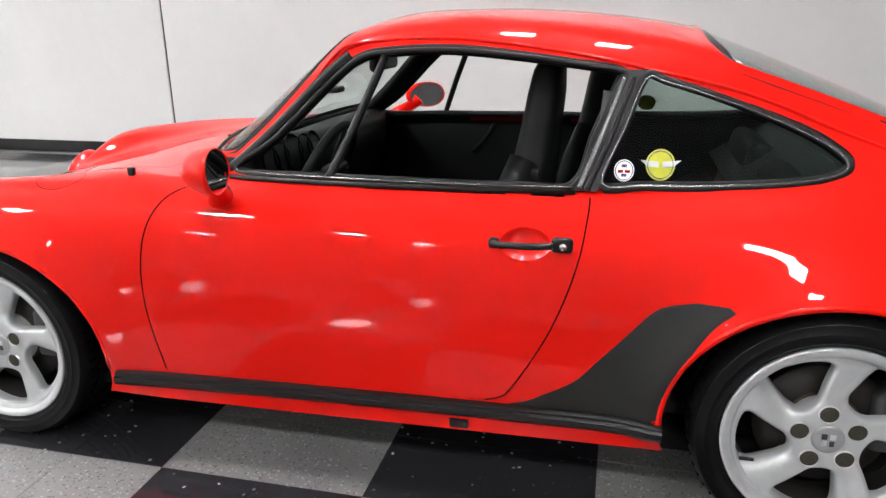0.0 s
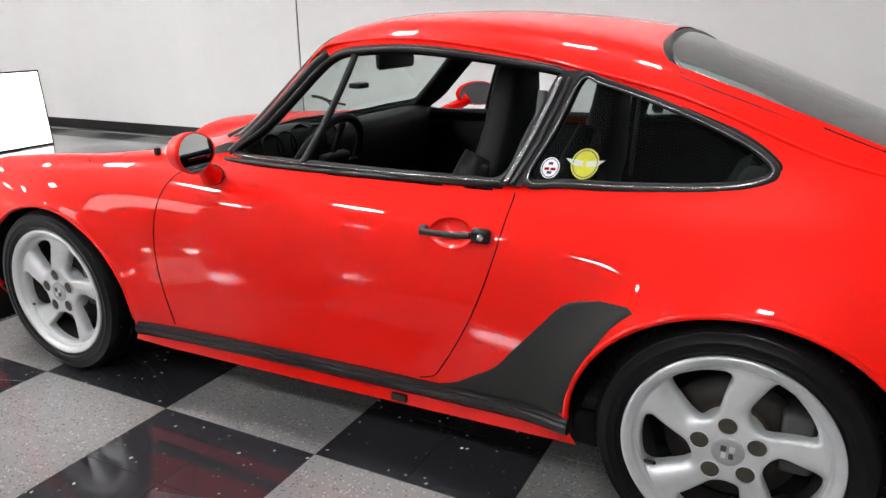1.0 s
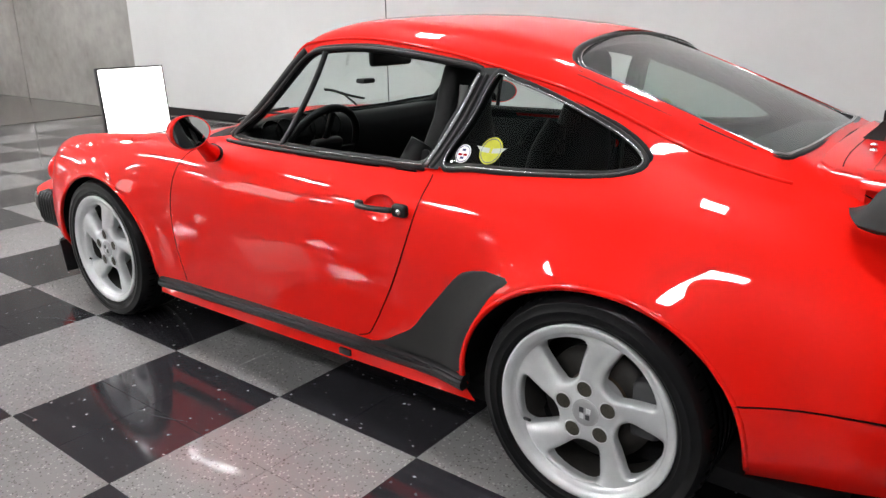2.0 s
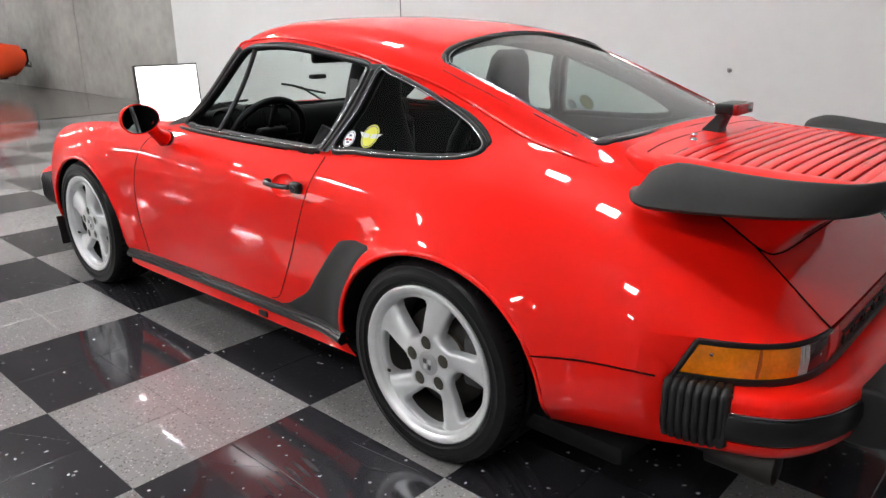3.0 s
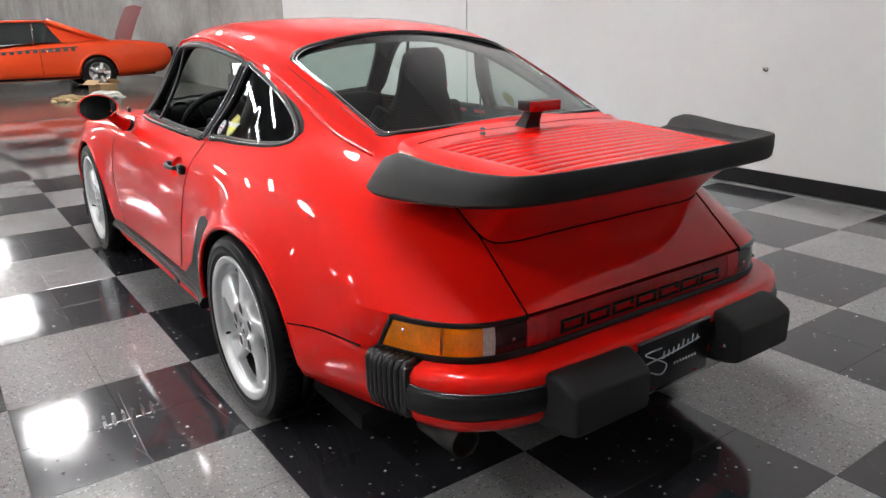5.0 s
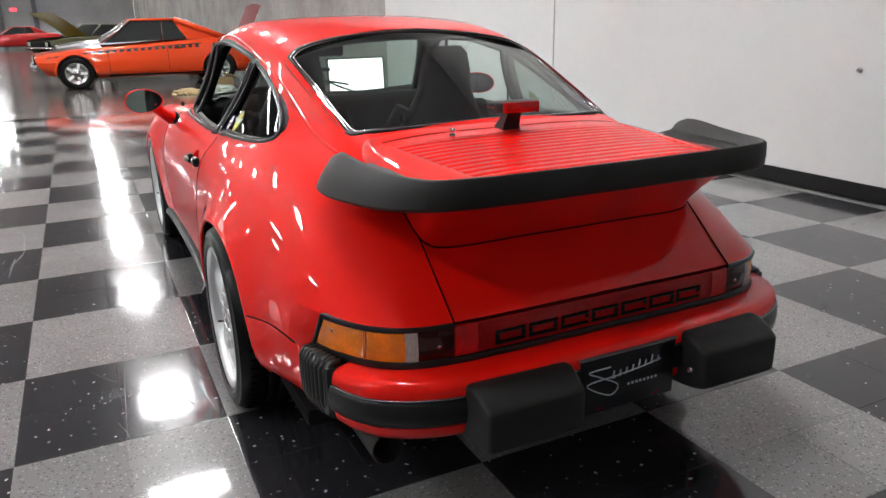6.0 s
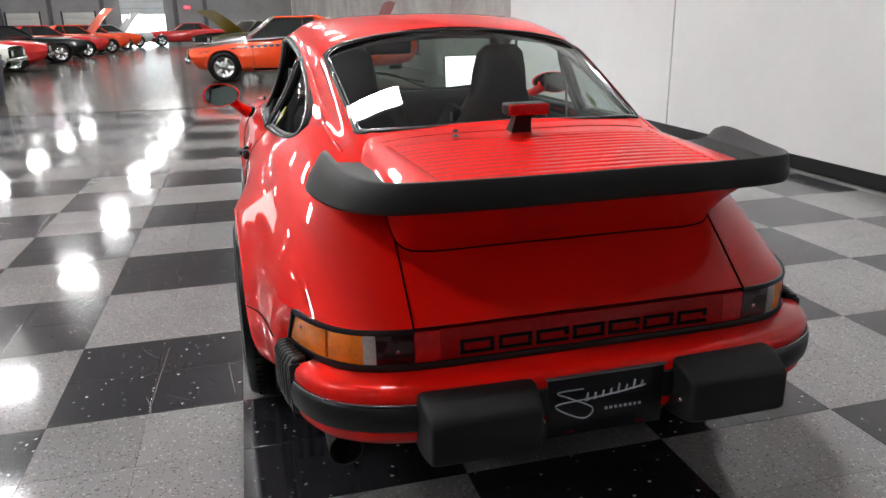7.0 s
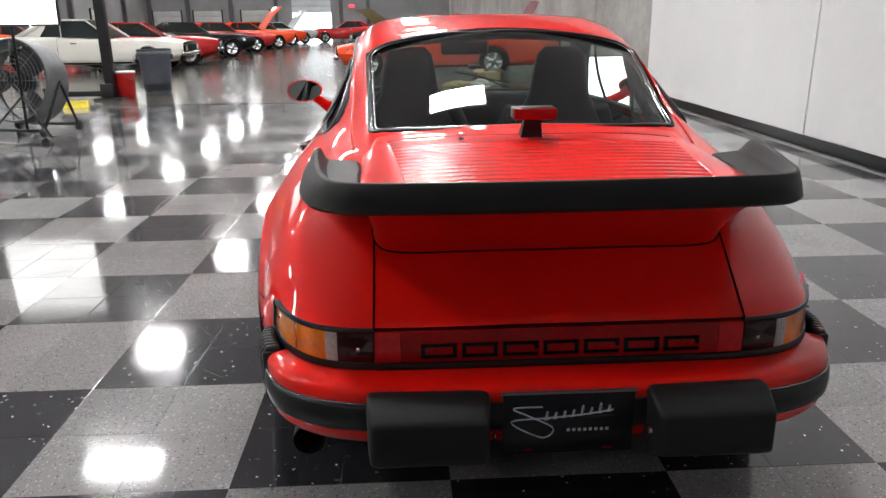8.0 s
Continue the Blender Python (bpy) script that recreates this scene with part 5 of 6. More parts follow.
def wheel(u, v, sgn, w):
    """Five twisted spokes; the outer face looks to -y before turning."""
    W = part("wheel", lathe(bmesh.new(), [(.2325, .0), (.2345, -.009), (.232, -.0135), (.227, -.0135), (.2125, -.008), (.2095, -.003), (.2070, .004), (.2040, .0065), (.2010, .010), (.2005, .040), (.206, .044), (.2285, .020)], 72), SILVER, CAR, "silver five-spoke twist wheel")
    W.matrix_basis = pose(u, v, HUB, 0, 0, 0 if sgn < 0 else 180)
    # barrel much darker than the silver face
    part("barrel", lathe(bmesh.new(), [(.2005, .038), (.199, .05), (.195, w - .03), (.205, w - .01), (.2255, w)], 48), mat("dark_barrel", (.035, .032, .029), .6, .2, var=.25, scale=20), W)
    prof = [(.2305, .004), (.2355, -.006), (.2385, -.0100), (.240, -.0095), (.2462, -.0152), (.2475, -.0165), (.2495, -.0158), (.265, -.0172), (.267, -.0184), (.269, -.0174), (.286, -.011), (.288, -.0112), (.2895, -.0092), (.2965, .004), (.302, .020), (.3035, .034)]
    n = 5
    for k in range(n):
        a, b = .036 + (w - .072) * k / n, .036 + (w - .072) * (k + 1) / n
        prof += [(.3045, a + .003), (.3045, b - .008), (.297, b - .006), (.297, b + .001)]
    prof += [(.3035, w - .034), (.302, w - .02), (.2965, w - .004), (.286, w + .011), (.268, w + .017), (.245, w + .015), (.235, w + .007), (.2305, w - .004)]
    ty = part("tyre", lathe(bmesh.new(), prof, 96), TYRE, W, "black low-profile tyre")
    # tread cuts over the shoulder
    bm = bmesh.new()
    for k in range(64):
        a = k * math.tau / 64
        m = Matrix.Rotation(-a, 4, "Y") @ Matrix.Translation((0, .027, .3008))
        bmesh.ops.create_cube(bm, size=1, matrix=m @ Matrix.Diagonal((.004, .024, .0075, 1)))
    part("tread", bm, GROOVE, ty)["kind"] = "stuff"
    wheel_face(W)
    for k in range(5):
        a = radians(95 + 72 * k)
        c = Vector((.063 * math.cos(a), -.0192, .063 * math.sin(a)))
        part("lug_recess", lathe(bmesh.new(), [(.0235, .0238), (.0222, .0205), (.0212, .0200), (.0203, .0215), (.0200, .0300)], 20, "y", c), SILVER, W)
        part("lug_bolt", lathe(bmesh.new(), [(.0205, .0246), (.0150, .0238), (.0105, .0228), (0, .0226)], 14, "y", c), LUG, W)
    va_ = radians(205)
    part("tyre_valve", tube(bmesh.new(), [(.196 * math.cos(va_), .016, .196 * math.sin(va_)), (.180 * math.cos(va_), .006, .180 * math.sin(va_)), (.168 * math.cos(va_), -.002, .168 * math.sin(va_))], .0045, 8), BLACK_TRIM, W)
    part("hub", lathe(bmesh.new(), [(.080, .07), (.078, .030), (.060, .022), (.034, .0185)], 40), SILVER, W)
    cap = part("hub_cap", lathe(bmesh.new(), [(.037, .008), (.035, .0035), (.028, .002), (0, .001)], 32), mat("grey_cap", (.42, .42, .43), .4, .4, var=.1), W)
    for dx, dz, a_, b_ in ((-.009, .008, .012, .013), (.009, .008, .012, .013), (-.008, -.009, .010, .013), (.008, -.009, .010, .013)):
        boxpart("crest_shape", (a_, .002, b_), (dx, .0008, dz), mat("crest_dark", (.05, .05, .055), .4) if dx * dz < 0 else SILVER, cap, 0)
    part("brake_disc", lathe(bmesh.new(), [(.06, .075), (.085, .072), (.150, .072), (.150, .095), (.06, .095)], 48), DISC, W, "steel brake disc")
    part("brake_hat", lathe(bmesh.new(), [(0, .055), (.07, .055), (.085, .072), (.085, .09)], 32), CALIPER, W)
    cp = box(bmesh.new(), (.075, .09, .15), (.135, .085, .03), .015, 2)
    part("brake_caliper", cp, mat("grey_caliper", (.05, .05, .052), .5, .3), W)
    part("wheel_back", lathe(bmesh.new(), [(0, .13), (.20, .13), (.20, .14)], 32), DARK, W)
    return W


wheel(RW, -.816, -1, .245)
wheel(RW, .816, 1, .245)
wheel(FW, -.800, -1, .205)
wheel(FW, .800, 1, .205)

# ---- cabin ----
boxpart("cabin_floor", (1.9, 1.3, .04), (.35, 0, .25), CARPET, CAR, .01)
boxpart("firewall", (.04, 1.3, .5), (-.62, 0, .5), CARPET, CAR, .01)
boxpart("rear_bulkhead", (.04, 1.20, .5), (1.32, 0, .5), CARPET, CAR, .01)
# rear shelf slopes up to the rear window
bm = bmesh.new()
rings(bm, [[(u, v, z) for v in np.linspace(-w, w, 9)] for u, w, z in ((.98, .60, .70), (1.12, .58, .80), (1.28, .52, .88), (1.44, .45, .895))], False, False)
part("rear_shelf", bm, CARPET, CAR, "black carpeted rear shelf")
# dashboard
bm = bmesh.new()
loops = []
for v in np.linspace(-.62, .62, 21):
    h = .0 + .03 * math.exp(-((v + .34) / .2) ** 2)
    loops.append([(-.62, v, .79), (-.54, v, .825), (-.45, v, .848 + h), (-.385, v, .852 + h), (-.352, v, .838 + h), (-.342, v, .80), (-.352, v, .72), (-.375, v, .62), (-.40, v, .55), (-.62, v, .55)])
rings(bm, loops)
part("dashboard", bm, LEATHER, CAR, "black padded dashboard")
sw_ = part("steering_wheel", tube(bmesh.new(), [(.185 * math.cos(a), .185 * math.sin(a), 0) for a in [k * math.tau / 40 for k in range(40)]], .015, 10, True), LEATHER, CAR, "black steering wheel")
sw_.matrix_basis = pose(-.252, -.345, .747, 0, -66, 0)
boxpart("steering_hub", (.13, .15, .04), (0, 0, -.02), LEATHER, sw_, .015, 3)
for a in (0, 90, 180, 270):
    boxpart("steering_spoke", (.16, .028, .014), (.095 * math.cos(radians(a)), .095 * math.sin(radians(a)), -.01), LEATHER, sw_, .005, rot=Matrix.Rotation(radians(a), 4, "Z"))
part("steering_column", tube(bmesh.new(), [(-.26, -.345, .745), (-.42, -.345, .68)], .03, 12), LEATHER, CAR)
for k, v in enumerate((-.50, -.43, -.345, -.26, -.19)):
    r = .055 if k == 2 else .042
    part("dial", lathe(bmesh.new(), [(0, .0), (r, .0), (r + .004, -.006), (r + .006, .01)], 24, "z"), mat("dial_face", (.006, .006, .006), .5, spec=.1), CAR).matrix_basis = pose(-.350, v, .825, 0, 75, 0)


def seat(v, back=0.0):
    s = boxpart("seat_cushion", (.50, .50, .16), (.12 + back, v, .40), LEATHER, CAR, .05, 4, label="black leather sports seat")
    loops = []
    for z, u, hw, dp in ((.42, .33, .235, .07), (.55, .37, .245, .075), (.70, .40, .24, .07), (.84, .425, .165, .06), (.93, .437, .122, .054), (1.02, .449, .110, .050), (1.085, .456, .096, .042), (1.115, .459, .066, .026)):
        loops.append([(u + back + dp * math.copysign(abs(math.cos(a)) ** .6, math.cos(a)), v + hw * math.copysign(abs(math.sin(a)) ** .6, math.sin(a)), z) for a in [k * math.tau / 24 for k in range(24)]])
    bm = bmesh.new()
    rings(bm, loops)
    part("seat_back", bm, LEATHER, s)
    for q in (-1, 1):
        part("side_bolster", tube(bmesh.new(), [(.30 + back, v + q * .225, .42), (.33 + back, v + q * .24, .60), (.37 + back, v + q * .225, .76), (.41 + back, v + q * .18, .86)], .04, 10), LEATHER, s)
    for z in (.775, .825):
        part("recline_switch", box(bmesh.new(), (.034, .016, .040), (.440 + back, v - .205, z), .008, 3), BLACK_TRIM, s)


seat(-.33, -.018)
seat(.285, .12)
for v in (-.32, .32):
    boxpart("rear_seat_cushion", (.34, .44, .12), (.86, v, .45), LEATHER, CAR, .04, 3)
    boxpart("rear_seat_back", (.09, .44, .40), (1.05, v, .62), LEATHER, CAR, .035, 3, rot=Matrix.Rotation(radians(14), 4, "Y"))
for s in (-1, 1):
    boxpart("door_card", (.95, .03, .40), (.02, s * .70, .58), LEATHER, CAR, .01)
    boxpart("door_pocket", (.60, .06, .16), (.05, s * .67, .42), LEATHER, CAR, .02, 3)
    part("door_pull", tube(bmesh.new(), [(.02, s * .68, .66), (.06, s * .65, .70), (.10, s * .65, .76), (.11, s * .68, .78)], .010, 8), LEATHER, CAR)
    line("shoulder_belt", [(.60, s * .575, 1.05), (.585, s * .59, .85), (.57, s * .60, .60)], .014, mat("grey_belt", (.05, .05, .05), .7), seg=6, flat=.25)
mi = boxpart("inside_mirror", (.03, .235, .066), (-.138, -.05, 1.090), BLACK_PLASTIC, CAR, .014, 3, label="black inside mirror")
part("mirror_arm", tube(bmesh.new(), [(-.145, 0, 1.10), (-.165, 0, 1.15)], .008, 8), BLACK_PLASTIC, mi)
boxpart("toll_tag", (.05, .07, .02), (-.345, .02, .985), BLACK_PLASTIC, CAR, .006)
boxpart("gear_lever_knob", (.035, .035, .05), (.02, 0, .52), LEATHER, CAR, .012, 3)
boxpart("tunnel", (1.2, .18, .14), (.1, 0, .32), CARPET, CAR, .04, 3)
# stickers on both quarter windows
def sticker(u, z, r, mcol, name, rim=None, s=-1):
    pts = [(u + r * math.cos(a), z + r * math.sin(a)) for a in [k * math.tau / 36 for k in range(36)]]
    bm = bmesh.new()
    bm.faces.new([bm.verts.new(p) for p in on_glass(pts, s, -.0035)])
    o = part(name, bm, mcol, CAR, "round window sticker", False)
    if rim:
        part("sticker_ring", tube(bmesh.new(), on_glass([(u + (a - u) * .86, z + (b - z) * .86) for a, b in pts], s, -.003), .0012, 5, True), rim, o)
    return o


YEL = mat("yellow_sticker", (.46, .46, .02), .45, var=.1, scale=60)
WHT = mat("white_sticker", (.78, .78, .78), .45)
GRY = mat("grey_wing_shape", (.42, .45, .45), .4)
NAVY = mat("navy_shape", (.04, .05, .14), .4)
for s in (-1, 1):
    s1 = sticker(.650, .871, .0235, WHT, "white_sticker", NAVY, s)
    for du, dz, m_ in ((0, .010, NAVY), (-.008, -.002, RED_LENS), (.008, -.002, RED_LENS), (0, -.010, NAVY)):
        bm = bmesh.new()
        bm.faces.new([bm.verts.new(p) for p in on_glass([(.650 + du + a, .871 + dz + b) for a, b in ((-.006, -.003), (.006, -.003), (.006, .003), (-.006, .003))], s, -.0022)])
        part("sticker_shape", bm, m_, s1, "", False)
    s2 = sticker(.733, .885, .034, YEL, "yellow_sticker", NAVY, s)
    for q in (-1, 1):
        bm = bmesh.new()
        bm.faces.new([bm.verts.new(p) for p in on_glass([(.733 + q * a, .885 + b) for a, b in ((.004, -.006), (.030, -.004), (.048, .010), (.026, .008), (.004, .006))], s, -.0022)])
        part("wing_shape", bm, GRY, s2, "", False)
# ---- the rest of the hall: parked cars ----
CHROME_DULL = mat("worn_chrome", (.55, .55, .55), .2, 1.0, var=.1, scale=10)
DRED = mat("deep_red_paint", (.42, .015, .015), .4, var=.03, scale=2, coat=.8, spec=.1)
GLASS_DARK = mat("dark_car_glass", (.02, .025, .025), .05, coat=1.0)


def road_wheel(parent, u, v, r, sgn):
    w = part("wheel", lathe(bmesh.new(), [(r * .64, .0), (r * .70, -.012), (r * .88, -.016), (r * .97, .01), (r, .04), (r, .18), (r * .95, .21), (r * .64, .21)], 32), TYRE, parent)
    w.matrix_basis = pose(u, v, r, 0, 0, 0 if sgn < 0 else 180)
    part("rim", lathe(bmesh.new(), [(r * .65, .0), (r * .62, -.008), (r * .56, .02), (r * .30, .03), (r * .22, .0), (0, -.008)], 24), CHROME_DULL, w)
    for k in range(5):
        a = k * math.tau / 5
        boxpart("spoke", (.05, .02, r * .40), (math.cos(a) * r * .40, .012, math.sin(a) * r * .40), SILVER, w, .006, rot=Matrix.Rotation(math.pi / 2 - a, 4, "Y"))
    return w


def coupe(m, paint, label, roof=None, stripe=None, hood=None, hood_up=None, trunk_up=False, length=4.8, width=1.88, height=1.30, open_top=False, trim=None, over=(.95, 1.12), hood_angle=52, cabin=(-.27, -.03, .36, .64), droop=.05, pillar=None):
    """A two-door coupe of the sixties or seventies; nose to -x."""
    c = thing("parked_car", label, "car", m, "cars parked in the hall")
    h, w = length / 2, width / 2
    fw, rw, R = -h + over[0], h - over[1], .33
    us = np.linspace(-h, h, 90)
    prof = [  # outline of the half section: share of half width, and heights along the car
        (.80, [.30, .24, .22, .22, .24, .30]), (.96, [.42, .34, .30, .30, .34, .42]), (1.0, [.56, .52, .50, .52, .56, .60]),
        (.98, [.68, .68, .68, .74, .76, .72]), (.93, [.78, .82, .84, .90, .90, .82]), (.84, [.81, .86, .87, .94, .945, .86]),
        (.45, [.83, .89, .895, .96, .965, .88]), (0, [.835, .90, .905, .965, .97, .885])]
    kn = np.array([-1, -.75, -.2, .35, .7, 1]) * h
    end = 1 - .12 * np.clip((np.abs(us) / h - .82) / .18, 0, 1) ** 2
    V = np.stack([s * w * end for s, _ in prof], 1)
    Z = np.stack([cspline(kn, z, us) for _, z in prof], 1)
    Z[:, 3:] -= (droop * np.clip((-us / h - .05) / .95, 0, 1) ** 1.4)[:, None]
    nj = 40
    kk = np.linspace(0, len(prof) - 1, nj)
    V = np.stack([cspline(np.arange(len(prof)), a, kk) for a in V])
    Z = np.stack([cspline(np.arange(len(prof)), a, kk) for a in Z])
    V[:, -1] = 0
    U = np.repeat(us[:, None], nj, 1) * (1 - .03 * (V / w) ** 2)
    # nose and tail tuck in below the bumpers and round off above
    ends = np.clip((np.abs(us) / h - .80) / .20, 0, 1)[:, None] * np.sign(us)[:, None]
    U = U - ends * (.24 * np.clip((.60 - Z) / .36, 0, 1) ** 1.4 + .07 * np.clip((Z - .68) / .12, 0, 1) ** 2)
    fu, fv, fz = ((a[:-1, :-1] + a[1:, :-1] + a[1:, 1:] + a[:-1, 1:]) / 4 for a in (U, V, Z))
    gone = np.zeros(fu.shape, bool)
    for q in (fw, rw):
        gone |= (np.hypot(fu - q, fz - R) < .385) & (fz < .76)
    cab = (fu > (cabin[0] - .01) * h) & (fu < (cabin[3] - .04) * h) & (fv < .80 * w) & (fz > .8)
    front = (fu < (cabin[0] - .03) * h) & (fu > -.96 * h) & (fv < .80 * w) & (fz > .75)
    lid0 = .68 if trunk_up else cabin[3] + .02
    rear = (fu > lid0 * h) & (fu < .97 * h) & (fv < .78 * w) & (fz > .8)

    def sheet(name, mask, material, both=True):
        bm = bmesh.new()
        for sg in (-1, 1):
            P = np.stack([U, sg * V, Z], 2)
            vs = {}
            for i, j in zip(*np.nonzero(mask)):
                q = []
                for a, b in ((i, j), (i + 1, j), (i + 1, j + 1), (i, j + 1)):
                    if (a, b) not in vs:
                        vs[(a, b)] = bm.verts.new(P[a, b])
                    q.append(vs[(a, b)])
                bm.faces.new(q)
        bmesh.ops.remove_doubles(bm, verts=bm.verts, dist=1e-4)
        return part(name, bm, material, c)

    sheet("body", ~(gone | cab | front | rear), paint)
    # a raised trunk lid has its shade put into a dark red colour
    for nm, mask, up, hinge, col in (("hood", front, hood_up is not None, (cabin[0] - .04) * h, hood_up or hood or paint), ("trunk_lid", rear, trunk_up, lid0 * h, mat("shaded_red_inner_panel", (.11, .004, .004), .6, spec=.2, var=.1, scale=4) if trunk_up else paint)):
        o = sheet(nm, mask, col)
        if up:
            zz = .90 if nm == "hood" else .96
            ang = hood_angle if nm == "hood" else -73
            o.matrix_basis = Matrix.Translation((hinge, 0, zz)) @ Matrix.Rotation(radians(ang), 4, "Y") @ Matrix.Translation((-hinge, 0, -zz))
            boxpart("bay", (.8 * h * .8 if nm == "hood" else .26 * h, 1.4 * w, .05), (-.62 * h if nm == "hood" else .81 * h, 0, .70), DARK, c)
    # underside, end panels
    boxpart("underbody", (length * .84, width * .80, .12), (0, 0, .30), DARK, c, .02)
    boxpart("grille", (.05, width * .80, .20), (-h + .05, 0, .60), DARK, c, .02)
    boxpart("tail_panel", (.05, width * .82, .30), (h - .02, 0, .64), DARK, c, .02)
    for s in (-1, 1):
        boxpart("headlamp", (.04, .17, .15), (-h + .022, s * w * .62, .62), CLEAR_LENS, c, .03, 3)
        boxpart("tail_lamp", (.03, .34, .12), (h + .01, s * w * .52, .68), RED_LENS, c, .012)
        boxpart("door_handle", (.16, .03, .03), (.18, s * w * .985, .78), CHROME_DULL, c, .008)
        boxpart("sill", (length * .45, .03, .05), (-.05, s * w * .93, .27), DARK, c, .01)
    for u, z in ((-h - .03, .47), (h + .04, .50)):
        b = bmesh.new()
        rings(b, [[(u + (.10 if u < 0 else -.10) * (abs(v) / w) ** 4 + a, v, z + q) for a, q in ((-.03, -.05), (.03, -.05), (.035, 0), (.03, .05), (-.03, .05))] for v in np.linspace(-w * .96, w * .96, 17)])
        part("bumper", b, CHROME_DULL, c)
    # glasshouse
    a0, a1, b1, b0 = (q * h for q in cabin)
    zb, zt = .90, height
    if not open_top:
        sec = [(a0, .80, zb), (a1, .66, zt - .03), ((a1 + b1) / 2, .65, zt), (b1 - .05, .64, zt - .01), (b0, .74, zb + .06)]
        b = bmesh.new()
        rings(b, [[(u, v * w, z + .02 * (1 - (v / k) ** 2)) for v in np.linspace(-k, k, 9)] for u, k, z in sec[1:4]], False, False)
        part("roof", b, roof or paint, c)
        b = bmesh.new()
        rings(b, [[(u, v * w, z + .02 * (1 - (v / k) ** 2)) for v in np.linspace(-k, k, 9)] for u, k, z in sec[:2]], False, False)
        part("windscreen", b, GLASS_DARK, c)
        b = bmesh.new()
        rings(b, [[(u, v * w, z + .02 * (1 - (v / k) ** 2)) for v in np.linspace(-k, k, 9)] for u, k, z in sec[3:]], False, False)
        part("rear_window", b, GLASS_DARK, c)
        for s in (-1, 1):
            b = bmesh.new()
            b.faces.new([b.verts.new((u, s * k * w, z)) for u, k, z in ((a0 + .05, .81, zb), (a1 + .02, .655, zt - .04), (b1 - .08, .64, zt - .03), (b1 + .16, .72, zb + .04))])
            part("side_window", b, GLASS_DARK, c)
            b = bmesh.new()
            b.faces.new([b.verts.new((u, s * k * w, z)) for u, k, z in ((b1 - .09, .642, zt - .02), (b1 + .15, .722, zb + .02), (b0 - .02, .76, zb), (b1 + .02, .645, zt - .02))])
            part("quarter_panel", b, roof or paint, c)
            for k, (q0, q1, r) in enumerate((((a0, .82, zb), (a1, .67, zt - .02), .025), ((b1 - .05, .65, zt - .02), (b0, .80, zb + .02), .06), ((a1, .67, zt - .02), (b1 - .05, .655, zt - .02), .022), (((a1 + b1) / 2 + .10, .80, zb), ((a1 + b1) / 2 + .14, .66, zt - .02), .012))):
                part("pillar", tube(bmesh.new(), [(u, s * kw * w, z) for u, kw, z in (q0, q1)], r, 8), pillar if pillar and k in (0, 3) else roof or paint, c)
    else:
        b = bmesh.new()
        rings(b, [[(u, v * w, z) for v in np.linspace(-k, k, 9)] for u, k, z in ((a0, .80, zb), (a1 - .1, .70, zt - .06))], False, False)
        part("windscreen", b, GLASS, c)
        for s in (-1, 1):
            part("screen_pillar", tube(bmesh.new(), [(a0, s * .81 * w, zb), (a1 - .1, s * .71 * w, zt - .05)], .02, 8), CHROME_DULL, c)
            boxpart("front_seat", (.5, .5, .55), (.1, s * .4, .72), trim or LEATHER, c, .08, 3)
        boxpart("rear_seat", (.3, 1.2, .45), (.85, 0, .75), trim or LEATHER, c, .08, 3)
    boxpart("cabin_tub", (1.6, width * .78, .5), (.3, 0, .58), trim or LEATHER, c, .05)
    if stripe:
        for s in (-1, 1):
            b = bmesh.new()

            def on_flank(u, dz):
                i = int(np.argmin(np.abs(us - u)))
                z = Z[i, 22] + dz
                return (u, s * (float(np.interp(z, Z[i, :23], V[i, :23])) + .004), z)

            grow = lambda u: .014 + .045 * (u + .90 * h) / (1.2 * h)
            run = np.linspace(-.90 * h, .26 * h, 45)
            rings(b, [[on_flank(u, -.030), on_flank(u, -.030 - .4 * grow(u))] for u in run], False, False)
            for u0, u1 in zip(run[::2], run[1::2]):
                rings(b, [[on_flank(u, -.028 - .4 * grow(u)), on_flank(u, -.030 - 1.5 * grow(u))] for u in (u0, u1 + .012)], False, False)
            part("side_stripe", b, stripe, c, "black side stripe")
    for s in (-1, 1):
        for u in (a0 + .10, (a1 + b1) / 2 + .16):
            i = int(np.argmin(np.abs(us - u)))
            part("door_gap", tube(bmesh.new(), [(u, s * (float(np.interp(z, Z[i, :25], V[i, :25])) + .001), z) for z in np.linspace(.34, Z[i, 24], 7)], .005, 5), DARK, c)
    for u in (fw, rw):
        for s in (-1, 1):
            road_wheel(c, u, s * (w - .02), R, s)
            b = bmesh.new()
            arc = [(u + .385 * math.cos(a), R + .385 * math.sin(a)) for a in np.linspace(-.2, math.pi + .2, 20)]
            rings(b, [[(q, s * (w - .075), z) for q, z in arc], [(q, s * (w - .45), z) for q, z in arc]], False, False)
            part("arch_liner", b, DARK, c)
            part("arch_lip", tube(bmesh.new(), [(q, s * (w * .985), z) for q, z in [(u + .375 * math.cos(a), R + .375 * math.sin(a)) for a in np.linspace(-.1, math.pi + .1, 18)]], .028, 6), paint, c)
    return c


